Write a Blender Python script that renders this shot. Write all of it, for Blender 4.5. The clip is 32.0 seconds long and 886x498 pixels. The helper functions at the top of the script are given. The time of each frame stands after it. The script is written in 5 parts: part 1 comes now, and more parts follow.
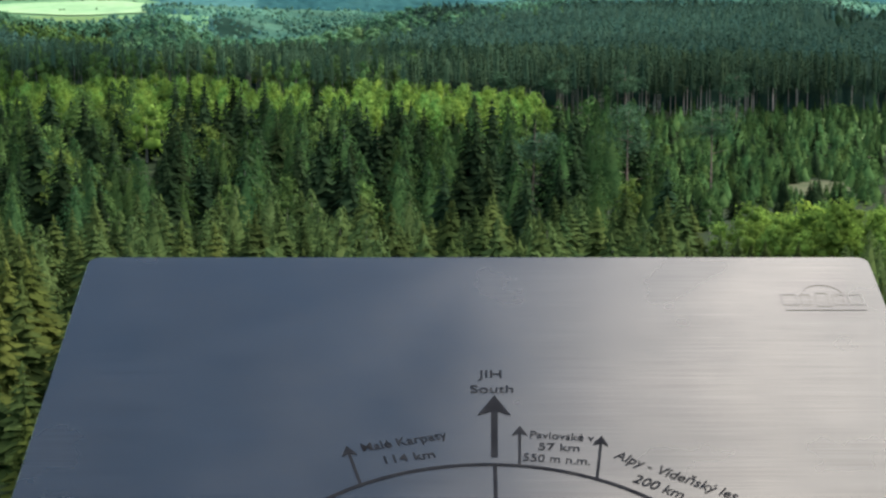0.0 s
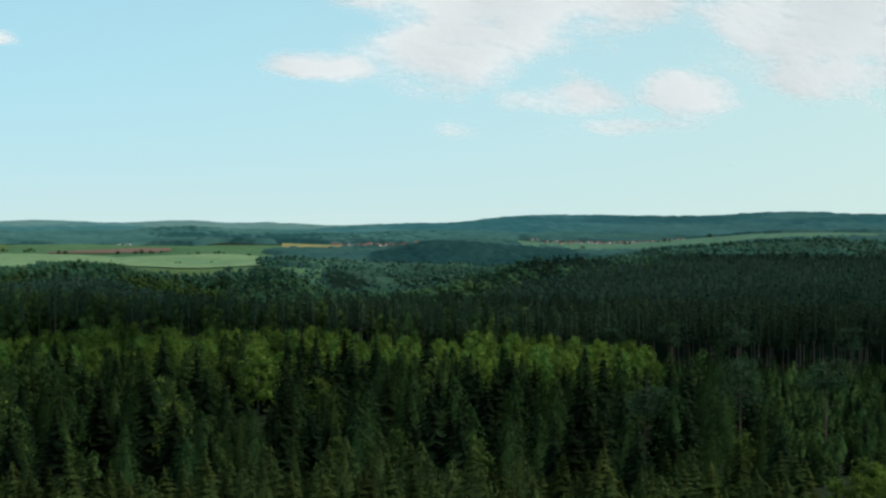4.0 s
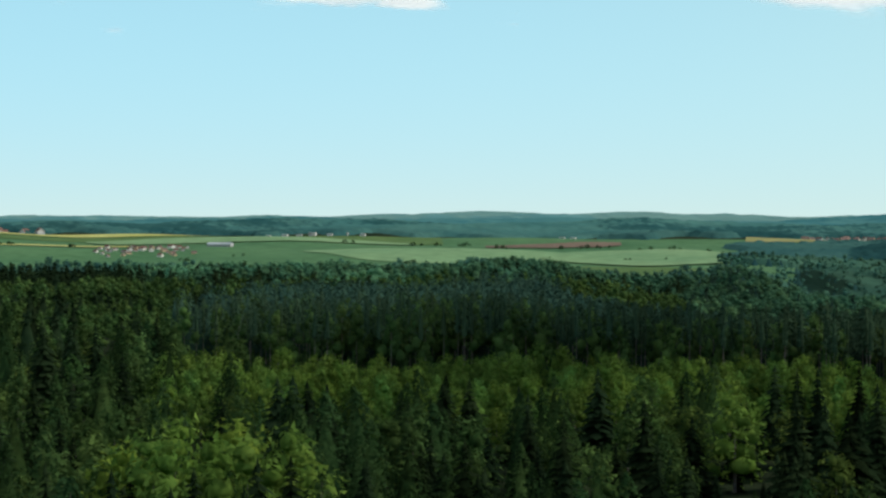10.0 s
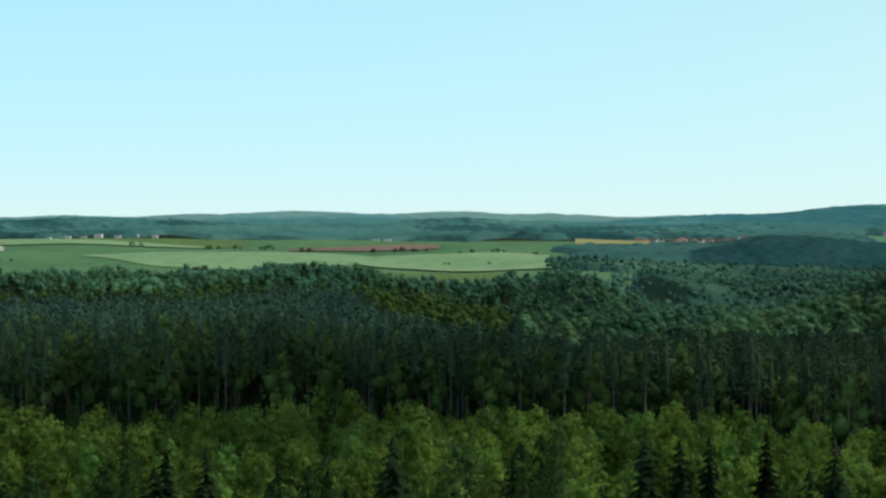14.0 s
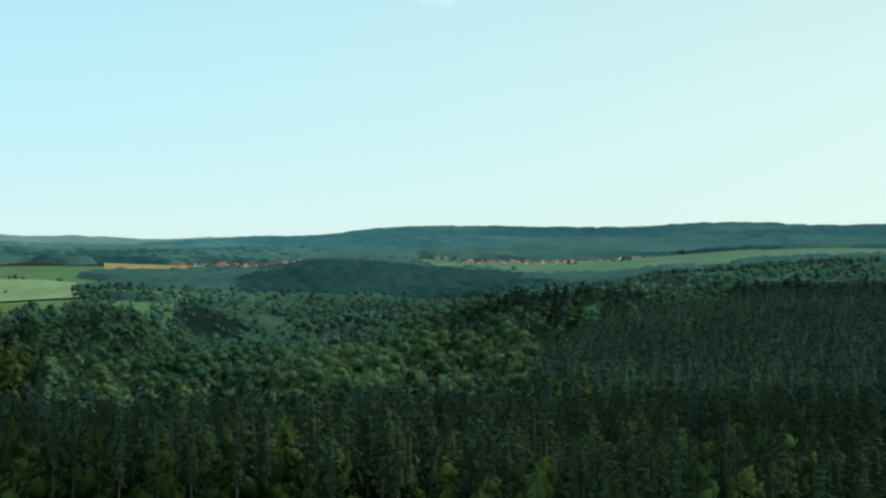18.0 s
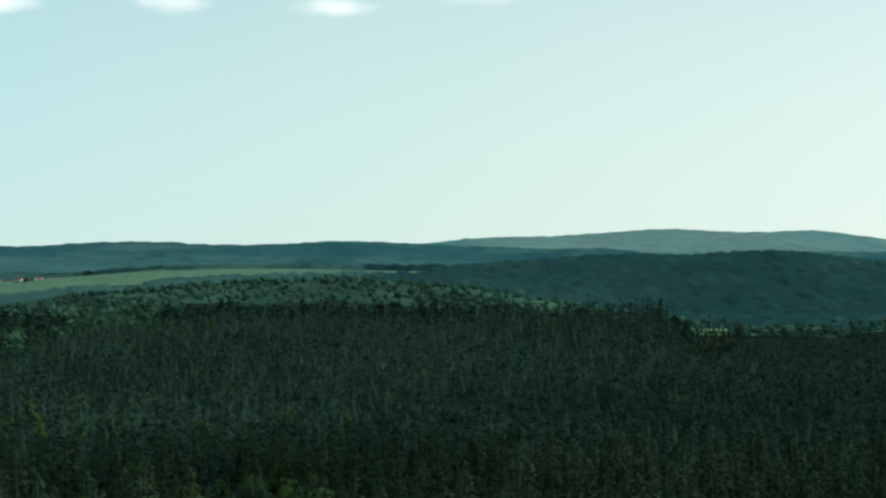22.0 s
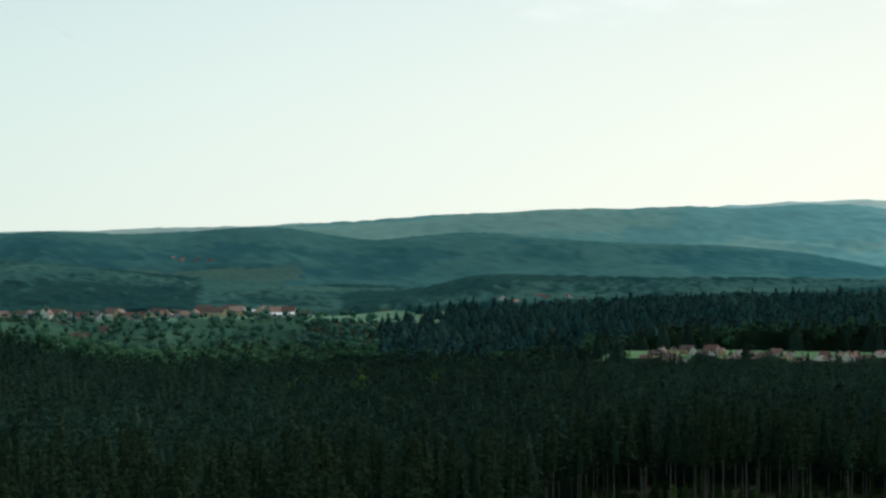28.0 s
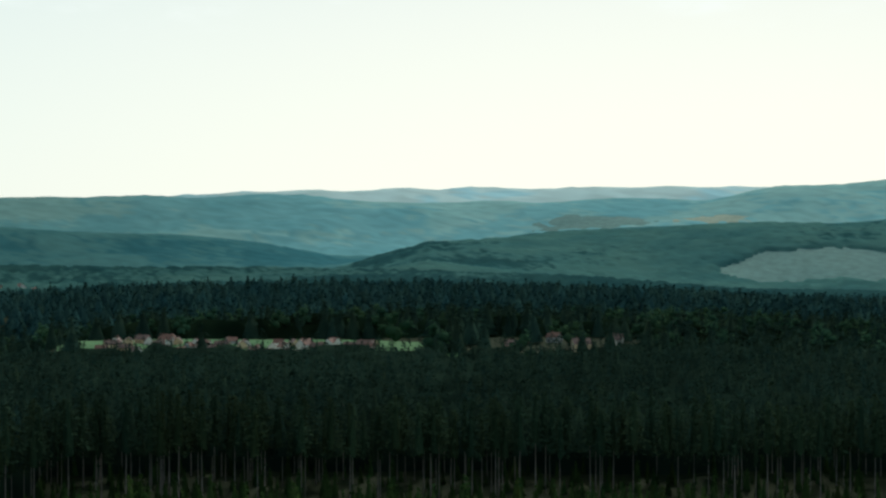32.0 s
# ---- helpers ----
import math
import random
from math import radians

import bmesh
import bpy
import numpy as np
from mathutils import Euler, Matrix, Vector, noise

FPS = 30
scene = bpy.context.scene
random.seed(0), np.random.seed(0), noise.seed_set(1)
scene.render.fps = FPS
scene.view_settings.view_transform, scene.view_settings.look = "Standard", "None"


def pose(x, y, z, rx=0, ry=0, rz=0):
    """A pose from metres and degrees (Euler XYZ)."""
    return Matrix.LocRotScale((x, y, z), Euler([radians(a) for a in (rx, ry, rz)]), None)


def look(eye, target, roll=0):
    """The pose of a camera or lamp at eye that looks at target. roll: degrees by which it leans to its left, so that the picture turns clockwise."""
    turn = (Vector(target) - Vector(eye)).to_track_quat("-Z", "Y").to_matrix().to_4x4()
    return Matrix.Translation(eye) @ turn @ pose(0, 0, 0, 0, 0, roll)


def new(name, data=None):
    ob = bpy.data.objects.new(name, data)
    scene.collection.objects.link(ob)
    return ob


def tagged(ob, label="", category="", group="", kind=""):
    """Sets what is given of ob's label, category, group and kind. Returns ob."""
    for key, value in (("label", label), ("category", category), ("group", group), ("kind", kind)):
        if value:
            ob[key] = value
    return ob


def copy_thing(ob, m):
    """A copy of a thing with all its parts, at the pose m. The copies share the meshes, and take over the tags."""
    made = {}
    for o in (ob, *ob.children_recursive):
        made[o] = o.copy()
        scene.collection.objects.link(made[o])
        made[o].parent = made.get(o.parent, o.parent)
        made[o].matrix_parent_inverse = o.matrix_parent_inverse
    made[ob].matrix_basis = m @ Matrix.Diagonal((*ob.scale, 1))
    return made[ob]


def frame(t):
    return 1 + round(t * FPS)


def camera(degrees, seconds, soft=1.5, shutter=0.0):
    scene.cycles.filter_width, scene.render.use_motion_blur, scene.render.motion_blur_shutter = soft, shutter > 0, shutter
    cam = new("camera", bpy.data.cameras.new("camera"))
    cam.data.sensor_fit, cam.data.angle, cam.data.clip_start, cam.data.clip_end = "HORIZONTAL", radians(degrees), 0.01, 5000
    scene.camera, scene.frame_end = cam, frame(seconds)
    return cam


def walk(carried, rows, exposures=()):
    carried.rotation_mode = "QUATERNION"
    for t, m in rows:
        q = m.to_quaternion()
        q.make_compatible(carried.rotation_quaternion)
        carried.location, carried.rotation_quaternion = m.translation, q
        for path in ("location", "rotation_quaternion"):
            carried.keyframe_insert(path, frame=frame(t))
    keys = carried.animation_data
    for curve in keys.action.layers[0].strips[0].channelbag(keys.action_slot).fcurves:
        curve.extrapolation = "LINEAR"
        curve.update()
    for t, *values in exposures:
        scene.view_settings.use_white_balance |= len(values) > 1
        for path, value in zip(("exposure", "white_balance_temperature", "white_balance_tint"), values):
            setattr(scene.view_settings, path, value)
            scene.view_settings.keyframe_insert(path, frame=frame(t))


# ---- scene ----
cam = camera(25.0, 32.0, soft=2.5)
PATH = [  # seconds, x, y, z, pitch, roll, yaw
    (0, 0.000, 0.00, 30.000, -7.82, 0.00, -9.87),
    (0.5, 0.005, -0.05, 30.036, -5.90, 0.05, -10.04),
    (1, 0.015, -0.08, 30.060, -4.15, 0.07, -10.21),
    (1.5, 0.020, -0.11, 30.062, -2.87, 0.00, -10.32),
    (2, 0.020, -0.12, 30.065, -1.38, 0.05, -10.42),
    (2.5, 0.020, -0.10, 30.060, -0.74, 0.04, -9.55),
    (3, 0.010, -0.05, 30.050, -0.51, 0.00, -7.95),
    (3.5, 0.000, 0.00, 30.030, -0.55, 0.00, -7.29),
    (5.5, 0.000, 20.00, 30.000, -0.54, 0.00, -3.57),
    (6, 0.000, 36.67, 30.000, -0.48, 0.00, -2.27),
    (6.5, 0.000, 53.33, 30.000, -0.51, 0.00, -1.39),
    (7, 0.000, 70.00, 30.000, -0.52, 0.00, -0.45),
    (7.5, 0.000, 87.00, 30.000, -0.47, 0.00, 0.54),
    (8, 0.000, 104.00, 30.000, -0.44, 0.00, 1.64),
    (8.5, 0.000, 121.00, 30.000, -0.48, -0.04, 2.81),
    (9, 0.000, 138.00, 30.000, -0.63, -0.04, 4.08),
    (9.5, 0.000, 155.25, 30.000, -0.76, -0.04, 5.32),
    (10, 0.000, 172.50, 30.000, -0.83, -0.05, 6.26),
    (10.5, 0.000, 189.75, 30.000, -0.89, -0.06, 6.84),
    (11, 0.000, 207.00, 30.000, -0.86, -0.07, 7.16),
    (11.5, 0.000, 222.75, 30.000, -0.76, -0.07, 6.82),
    (12, 0.000, 238.50, 30.000, -0.73, -0.07, 6.54),
    (12.5, 0.000, 254.25, 30.000, -0.64, -0.09, 5.89),
    (13, 0.000, 270.00, 30.000, -0.69, -0.08, 4.85),
    (13.5, 0.000, 285.00, 30.000, -0.75, 0.00, 3.57),
    (14, 0.000, 300.00, 30.000, -0.82, 0.00, 1.19),
    (14.5, 0.000, 315.00, 30.000, -0.85, 0.00, 0.00),
    (16.5, 0.000, 374.00, 30.000, -0.60, 0.00, -5.96),
    (17, 0.000, 390.00, 30.000, -0.51, 0.00, -7.49),
    (17.5, 0.000, 406.00, 30.000, -0.28, 0.00, -9.72),
    (18, 0.000, 420.00, 30.000, -0.18, 0.00, -12.50),
    (18.5, 0.000, 434.00, 30.000, -0.15, 0.00, -15.13),
    (19, 0.000, 444.00, 30.000, -0.09, 0.00, -17.21),
    (19.5, 0.000, 454.00, 30.000, -0.04, 0.00, -19.15),
    (20, 0.000, 464.00, 30.000, 0.09, 0.00, -21.03),
    (20.5, 0.000, 467.00, 30.000, 0.21, 0.00, -22.89),
    (21, 0.000, 470.00, 30.000, 0.31, 0.00, -25.54),
    (21.5, 0.000, 470.00, 30.000, 0.38, 0.00, -28.01),
    (22, 0.000, 470.00, 30.000, 0.40, 0.00, -30.21),
    (22.5, 0.000, 470.00, 30.000, 0.38, 0.00, -32.48),
    (23, 0.000, 470.00, 30.000, 0.35, 0.00, -34.84),
    (23.5, 0.000, 470.00, 30.000, 0.31, 0.00, -36.87),
    (24, 0.000, 470.00, 30.000, 0.31, 0.00, -39.09),
    (24.5, 0.000, 470.00, 30.000, 0.27, 0.00, -41.16),
    (25, 0.000, 470.00, 30.000, 0.26, 0.00, -43.60),
    (25.5, 0.000, 470.00, 30.000, 0.27, 0.00, -45.99),
    (27.5, 0.000, 470.00, 30.000, 0.20, 0.00, -56.34),
    (28, 0.000, 470.00, 30.000, 0.26, 0.00, -58.93),
    (28.5, 0.000, 470.00, 30.000, 0.38, 0.00, -61.29),
    (29, 0.000, 470.00, 30.000, 0.45, 0.00, -63.77),
    (29.5, 0.000, 470.00, 30.000, 0.41, 0.00, -65.82),
    (30, 0.000, 470.00, 30.000, 0.39, 0.00, -67.94),
    (30.5, 0.000, 470.00, 30.000, 0.43, 0.00, -69.79),
    (31, 0.000, 470.00, 30.000, 0.20, 0.00, -71.31),
    (31.5, 0.000, 470.00, 30.000, 0.05, 0.00, -72.67),
    (32, 0.000, 470.00, 30.000, -0.05, 0.00, -74.44),
]
EXPOSURES = [
    (0.0, 2.03, 6500, 16), (0.5, 2.34, 6500, 16), (1.0, 2.6, 6500, 17), (1.5, 2.4, 6500, 16), (2.0, 1.78, 6550, 15), (2.5, 0.8, 6600, 12), (3.0, 0.1, 6500, 8), (6.0, 0.15, 6500, 8),
    (9.0, 0.15, 6500, 7), (13.0, 0.34, 6500, 7), (17.0, 0.32, 6600, 7), (20.0, 0.25, 6550, 6), (23.0, 0.08, 6450, 5), (25.0, 0.03, 6450, 5), (28.0, 0.02, 6500, 5), (32.0, 0.02, 6500, 5),
]
walk(cam, [(t, pose(x, y, z, 90 + p, r, w)) for t, x, y, z, p, r, w in PATH], EXPOSURES)

# ---- world, sun ----
SUN_BEARING, SUN_HEIGHT = 84.0, 40.0   # degrees to the right of straight ahead, degrees above the horizon
CLOUDS = [  # bearing, height, half width, half height, weight (degrees)
    (27.0, 7.25, 1.7, 0.45, 1.0), (22.3, 7.4, 1.8, 0.4, 0.80), (17.6, 7.3, 2.2, 0.45, 0.80), (12.5, 7.0, 2.0, 0.5, 0.75), (31.5, 7.5, 2.5, 0.4, 0.60),
    # out of view: 33.5 to reflect in the table, -120 and 150 as added fill
    (33.5, 52.0, 17.0, 24.0, 2.0), (-120.0, 38.0, 50.0, 24.0, 1.2), (150.0, 45.0, 40.0, 22.0, 1.2), (66.0, 7.8, 9.0, 2.2, 0.7), (84.0, 8.6, 12.0, 3.0, 0.8),
]


def math_node(nt, op, a, b=None, c=None):
    n = nt.nodes.new("ShaderNodeMath")
    n.operation = op
    for i, v in enumerate((a, b, c)):
        if v is None:
            continue
        if isinstance(v, (int, float)):
            n.inputs[i].default_value = v
        else:
            nt.links.new(v, n.inputs[i])
    return n.outputs[0]


def mix_color(nt, fac, a, b, mode="MIX"):
    n = nt.nodes.new("ShaderNodeMix")
    n.data_type, n.blend_type = "RGBA", mode
    for i, v in ((0, fac), (6, a), (7, b)):
        if isinstance(v, (int, float)):
            n.inputs[i].default_value = v
        elif isinstance(v, tuple):
            n.inputs[i].default_value = (*v, 1)
        else:
            nt.links.new(v, n.inputs[i])
    return n.outputs[2]


def make_world():
    world = bpy.data.worlds.new("sky")
    scene.world = world
    world.use_nodes = True
    nt = world.node_tree
    nt.nodes.clear()
    out = nt.nodes.new("ShaderNodeOutputWorld")
    bg = nt.nodes.new("ShaderNodeBackground")
    sky = nt.nodes.new("ShaderNodeTexSky")
    sky.sky_type, sky.sun_disc = "NISHITA", False
    sky.sun_elevation, sky.sun_rotation = radians(SUN_HEIGHT), radians(SUN_BEARING)
    sky.altitude, sky.air_density, sky.dust_density, sky.ozone_density = 400, 1.0, 0.4, 1.5
    co = nt.nodes.new("ShaderNodeTexCoord")
    sep = nt.nodes.new("ShaderNodeSeparateXYZ")
    nt.links.new(co.outputs["Generated"], sep.inputs[0])
    az = math_node(nt, "MULTIPLY", math_node(nt, "ARCTAN2", sep.outputs[0], sep.outputs[1]), 57.2958)
    el = math_node(nt, "MULTIPLY", math_node(nt, "ARCSINE", sep.outputs[2]), 57.2958)
    total = None
    for b, h, wb, wh, k in CLOUDS:
        dx = math_node(nt, "DIVIDE", math_node(nt, "SUBTRACT", az, b), wb)
        dy = math_node(nt, "DIVIDE", math_node(nt, "SUBTRACT", el, h), wh)
        rr = math_node(nt, "ADD", math_node(nt, "MULTIPLY", dx, dx), math_node(nt, "MULTIPLY", dy, dy))
        g = math_node(nt, "MULTIPLY", math_node(nt, "EXPONENT", math_node(nt, "MULTIPLY", rr, -1.0)), k)
        total = g if total is None else math_node(nt, "MAXIMUM", total, g)
    # unseen cloud cover overhead, added as fill light
    high = math_node(nt, "MULTIPLY", math_node(nt, "SMOOTH_MIN", math_node(nt, "MAXIMUM", math_node(nt, "DIVIDE", math_node(nt, "SUBTRACT", el, 66.0), 14.0), 0.0), 1.0, 0.1), 0.75)
    total = math_node(nt, "MAXIMUM", total, high)
    comb = nt.nodes.new("ShaderNodeCombineXYZ")
    nt.links.new(math_node(nt, "MULTIPLY", az, 0.32), comb.inputs[0])
    nt.links.new(math_node(nt, "MULTIPLY", el, 0.95), comb.inputs[1])
    no = nt.nodes.new("ShaderNodeTexNoise")
    no.inputs["Scale"].default_value, no.inputs["Detail"].default_value, no.inputs["Roughness"].default_value = 1.0, 7.0, 0.58
    nt.links.new(comb.outputs[0], no.inputs["Vector"])
    dens = math_node(nt, "SUBTRACT", math_node(nt, "ADD", math_node(nt, "MULTIPLY", total, 0.9), math_node(nt, "MULTIPLY", no.outputs["Fac"], 1.1)), 0.93)
    dens = math_node(nt, "MULTIPLY", dens, 1.6)
    ramp = nt.nodes.new("ShaderNodeMapRange")
    ramp.interpolation_type = "SMOOTHSTEP"
    nt.links.new(dens, ramp.inputs["Value"])
    # thin haze low over the land, brighter and warmer towards the sun
    glow_x = math_node(nt, "DIVIDE", math_node(nt, "SUBTRACT", az, SUN_BEARING), 46.0)
    glow = math_node(nt, "EXPONENT", math_node(nt, "MULTIPLY", math_node(nt, "MULTIPLY", glow_x, glow_x), -1.0))
    up = math_node(nt, "MAXIMUM", el, 0.0)
    low = math_node(nt, "EXPONENT", math_node(nt, "MULTIPLY", up, -0.36))
    veil_x = math_node(nt, "DIVIDE", up, 15.0)
    veil = math_node(nt, "MULTIPLY", math_node(nt, "EXPONENT", math_node(nt, "MULTIPLY", math_node(nt, "MULTIPLY", veil_x, veil_x), -1.0)), 0.94)
    tint = mix_color(nt, 1.0, sky.outputs[0], (0.90, 0.98, 0.92), "MULTIPLY")
    hazy = mix_color(nt, low, (4.3, 8.5, 10.7), (6.8, 8.9, 9.0))
    pale_x = math_node(nt, "DIVIDE", math_node(nt, "SUBTRACT", az, 32.0), 24.0)
    pale = math_node(nt, "MULTIPLY", math_node(nt, "EXPONENT", math_node(nt, "MULTIPLY", math_node(nt, "MULTIPLY", pale_x, pale_x), -1.0)), 0.75)
    hazy = mix_color(nt, pale, hazy, (5.9, 8.3, 7.9))
    hazy = mix_color(nt, glow, hazy, (12.4, 12.0, 10.9))
    air = mix_color(nt, veil, tint, hazy)
    cloud = nt.nodes.new("ShaderNodeMix")
    cloud.data_type = "RGBA"
    thick = nt.nodes.new("ShaderNodeMapRange")
    nt.links.new(dens, thick.inputs["Value"])
    thick.inputs[1].default_value, thick.inputs[2].default_value = 1.2, 3.2
    body = nt.nodes.new("ShaderNodeMix")
    body.data_type = "RGBA"
    nt.links.new(thick.outputs[0], body.inputs[0])
    body.inputs[6].default_value = (11.6, 12.2, 12.2, 1)
    body.inputs[7].default_value = (7.5, 8.4, 8.8, 1)
    nt.links.new(ramp.outputs[0], cloud.inputs[0])
    nt.links.new(air, cloud.inputs[6])
    nt.links.new(body.outputs[2], cloud.inputs[7])
    nt.links.new(cloud.outputs[2], bg.inputs[0])
    bg.inputs[1].default_value = 0.085
    nt.links.new(bg.outputs[0], out.inputs[0])


make_world()
sun = new("sun", bpy.data.lights.new("sun", "SUN"))
sun.data.energy, sun.data.angle, sun.data.color = 2.6, radians(12.0), (1.0, 0.96, 0.89)
sb, sh = radians(SUN_BEARING), radians(SUN_HEIGHT)
sun.matrix_world = look((0, 0, 900), (-math.sin(sb) * math.cos(sh), -math.cos(sb) * math.cos(sh), 900 - math.sin(sh)))


# ---- materials ----
def nodes_of(name):
    m = bpy.data.materials.new(name)
    m.use_nodes = True
    nt = m.node_tree
    return m, nt, nt.nodes["Principled BSDF"]


def noise_ramp(nt, scale, stops, vector, detail=4.0):
    no = nt.nodes.new("ShaderNodeTexNoise")
    no.inputs["Scale"].default_value, no.inputs["Detail"].default_value = scale, detail
    nt.links.new(vector, no.inputs["Vector"])
    ra = nt.nodes.new("ShaderNodeValToRGB")
    while len(ra.color_ramp.elements) < len(stops):
        ra.color_ramp.elements.new(0.5)
    for e, (p, c) in zip(ra.color_ramp.elements, stops):
        e.position, e.color = p, (*c, 1)
    nt.links.new(no.outputs["Fac"], ra.inputs[0])
    return ra.outputs[0]


def foliage(name, dark, light, tree_size=7.0, through_light=0.25, gloss=0.0, speckle=(0.78, 1.18)):
    """Leaves or needles: colour varies from tree to tree and from spray to spray; a little light comes through."""
    m, nt, b = nodes_of(name)
    geo = nt.nodes.new("ShaderNodeNewGeometry")
    big = noise_ramp(nt, 1.0 / tree_size, [(0.32, dark), (0.68, light)], geo.outputs["Position"], 2.0)
    ra = nt.nodes.new("ShaderNodeMapRange")
    nt.links.new(geo.outputs["Random Per Island"], ra.inputs[0])
    ra.inputs[3].default_value, ra.inputs[4].default_value = speckle
    tone = nt.nodes.new("ShaderNodeAttribute")
    tone.attribute_name = "tree_tone"
    col = mix_color(nt, 1.0, mix_color(nt, 1.0, big, ra.outputs[0], "MULTIPLY"), tone.outputs["Color"], "MULTIPLY")
    nt.links.new(col, b.inputs["Base Color"])
    b.inputs["Roughness"].default_value = 0.9
    b.inputs["Specular IOR Level"].default_value = gloss
    tr = nt.nodes.new("ShaderNodeBsdfTranslucent")
    nt.links.new(col, tr.inputs[0])
    mx = nt.nodes.new("ShaderNodeMixShader")
    mx.inputs[0].default_value = through_light
    nt.links.new(b.outputs[0], mx.inputs[1])
    nt.links.new(tr.outputs[0], mx.inputs[2])
    nt.links.new(mx.outputs[0], nt.nodes["Material Output"].inputs[0])
    return m


def plain(name, a, b_col, scale=1.0, rough=0.8, metal=0.0, bump=0.0, detail=5.0):
    m, nt, b = nodes_of(name)
    geo = nt.nodes.new("ShaderNodeNewGeometry")
    col = noise_ramp(nt, scale, [(0.3, a), (0.7, b_col)], geo.outputs["Position"], detail)
    fine = noise_ramp(nt, scale * 9, [(0.3, (0.82, 0.82, 0.82)), (0.7, (1.1, 1.1, 1.1))], geo.outputs["Position"], 3.0)
    nt.links.new(mix_color(nt, 1.0, col, fine, "MULTIPLY"), b.inputs["Base Color"])
    b.inputs["Roughness"].default_value, b.inputs["Metallic"].default_value = rough, metal
    b.inputs["Specular IOR Level"].default_value = 0.03 if rough > 0.94 else 0.4
    if bump:
        bn = nt.nodes.new("ShaderNodeBump")
        bn.inputs["Strength"].default_value = bump
        nn = nt.nodes.new("ShaderNodeTexNoise")
        nn.inputs["Scale"].default_value = scale * 14
        nt.links.new(geo.outputs["Position"], nn.inputs["Vector"])
        nt.links.new(nn.outputs["Fac"], bn.inputs["Height"])
        nt.links.new(bn.outputs[0], b.inputs["Normal"])
    return m


M_SPRUCE = foliage("spruce_needles", (0.0062, 0.0128, 0.0057), (0.0142, 0.0245, 0.0102), 6, 0.15, speckle=(0.8, 1.2))
M_YOUNG = foliage("young_spruce_needles", (0.0205, 0.0330, 0.0098), (0.0370, 0.0525, 0.0155), 5, 0.2, speckle=(0.75, 1.25))
M_LARCH = foliage("larch_needles", (0.0185, 0.0435, 0.0138), (0.0370, 0.0670, 0.0212), 6, 0.3)
M_YOUNGLARCH = foliage("young_larch_needles", (0.036, 0.062, 0.020), (0.056, 0.086, 0.029), 6, 0.3)
M_BEECH = foliage("fresh_beech_leaves", (0.090, 0.160, 0.027), (0.142, 0.216, 0.044), 6, 0.4)
M_LEAF = foliage("broadleaf_leaves", (0.042, 0.084, 0.023), (0.078, 0.128, 0.037), 10, 0.35)
M_OAK = foliage("mixed_leaves", (0.047, 0.118, 0.066), (0.082, 0.168, 0.085), 16, 0.4, speckle=(0.9, 1.09))
M_LEAFLIGHT = foliage("fresh_hornbeam_leaves", (0.070, 0.148, 0.068), (0.112, 0.200, 0.088), 9, 0.35)
M_PINE = foliage("pine_needles", (0.0175, 0.0385, 0.0275), (0.0275, 0.0550, 0.0375), 9, 0.15, speckle=(0.95, 1.05))
M_FRONTPINE = foliage("edge_pine_needles", (0.0200, 0.0375, 0.0205), (0.0310, 0.0535, 0.0285), 9, 0.15, speckle=(0.95, 1.05))
# woods by distance: haze is put into these paler, bluer base colours
M_FARMIX = foliage("haze_tinted_far_woods", (0.035, 0.104, 0.100), (0.054, 0.134, 0.118), 40, 0.0, 0.0)
M_MIDMIX = foliage("haze_tinted_middle_woods", (0.045, 0.116, 0.084), (0.076, 0.158, 0.102), 30, 0.2, 0.0)
M_HILLMIX = foliage("haze_tinted_hill_woods", (0.036, 0.110, 0.114), (0.052, 0.136, 0.134), 60, 0.0, 0.0)
M_RIDGEMIX = foliage("haze_tinted_ridge_woods", (0.108, 0.224, 0.214), (0.134, 0.252, 0.234), 80, 0.0, 0.0)
M_FAINTMIX = foliage("haze_tinted_farthest_woods", (0.315, 0.455, 0.440), (0.340, 0.480, 0.455), 120, 0.0, 0.0)
M_BARK = plain("pine_bark", (0.065, 0.045, 0.034), (0.14, 0.095, 0.07), 1.5, 0.9, bump=0.4)
M_POLEBARK = plain("shaded_pine_bark", (0.11, 0.095, 0.080), (0.20, 0.17, 0.145), 1.5, 0.9)
M_GREYBARK = plain("grey_bark", (0.10, 0.085, 0.07), (0.2, 0.175, 0.15), 1.5, 0.9)
M_GROUND = plain("forest_floor", (0.012, 0.022, 0.010), (0.026, 0.034, 0.015), 0.05, 0.95)
M_MEADOW = plain("meadow_grass", (0.078, 0.138, 0.048), (0.116, 0.178, 0.062), 0.04, 0.95)
M_CROP = plain("young_corn_crop", (0.064, 0.146, 0.066), (0.098, 0.190, 0.084), 0.012, 0.95)
# bluish tint of the two far pastures is haze mixed into the colour
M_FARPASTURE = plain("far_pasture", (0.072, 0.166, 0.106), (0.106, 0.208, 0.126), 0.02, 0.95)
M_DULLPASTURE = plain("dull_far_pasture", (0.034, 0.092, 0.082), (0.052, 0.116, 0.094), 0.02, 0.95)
M_CROP_LIGHT = plain("pale_green_crop", (0.145, 0.255, 0.125), (0.215, 0.320, 0.155), 0.012, 0.95)
M_RAPE = plain("flowering_rapeseed", (0.42, 0.41, 0.12), (0.52, 0.50, 0.18), 0.02, 0.95)
# hillside grass and straw, paled in the base colour to stand for haze
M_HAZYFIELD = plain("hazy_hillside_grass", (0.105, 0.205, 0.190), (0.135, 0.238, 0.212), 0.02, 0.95)
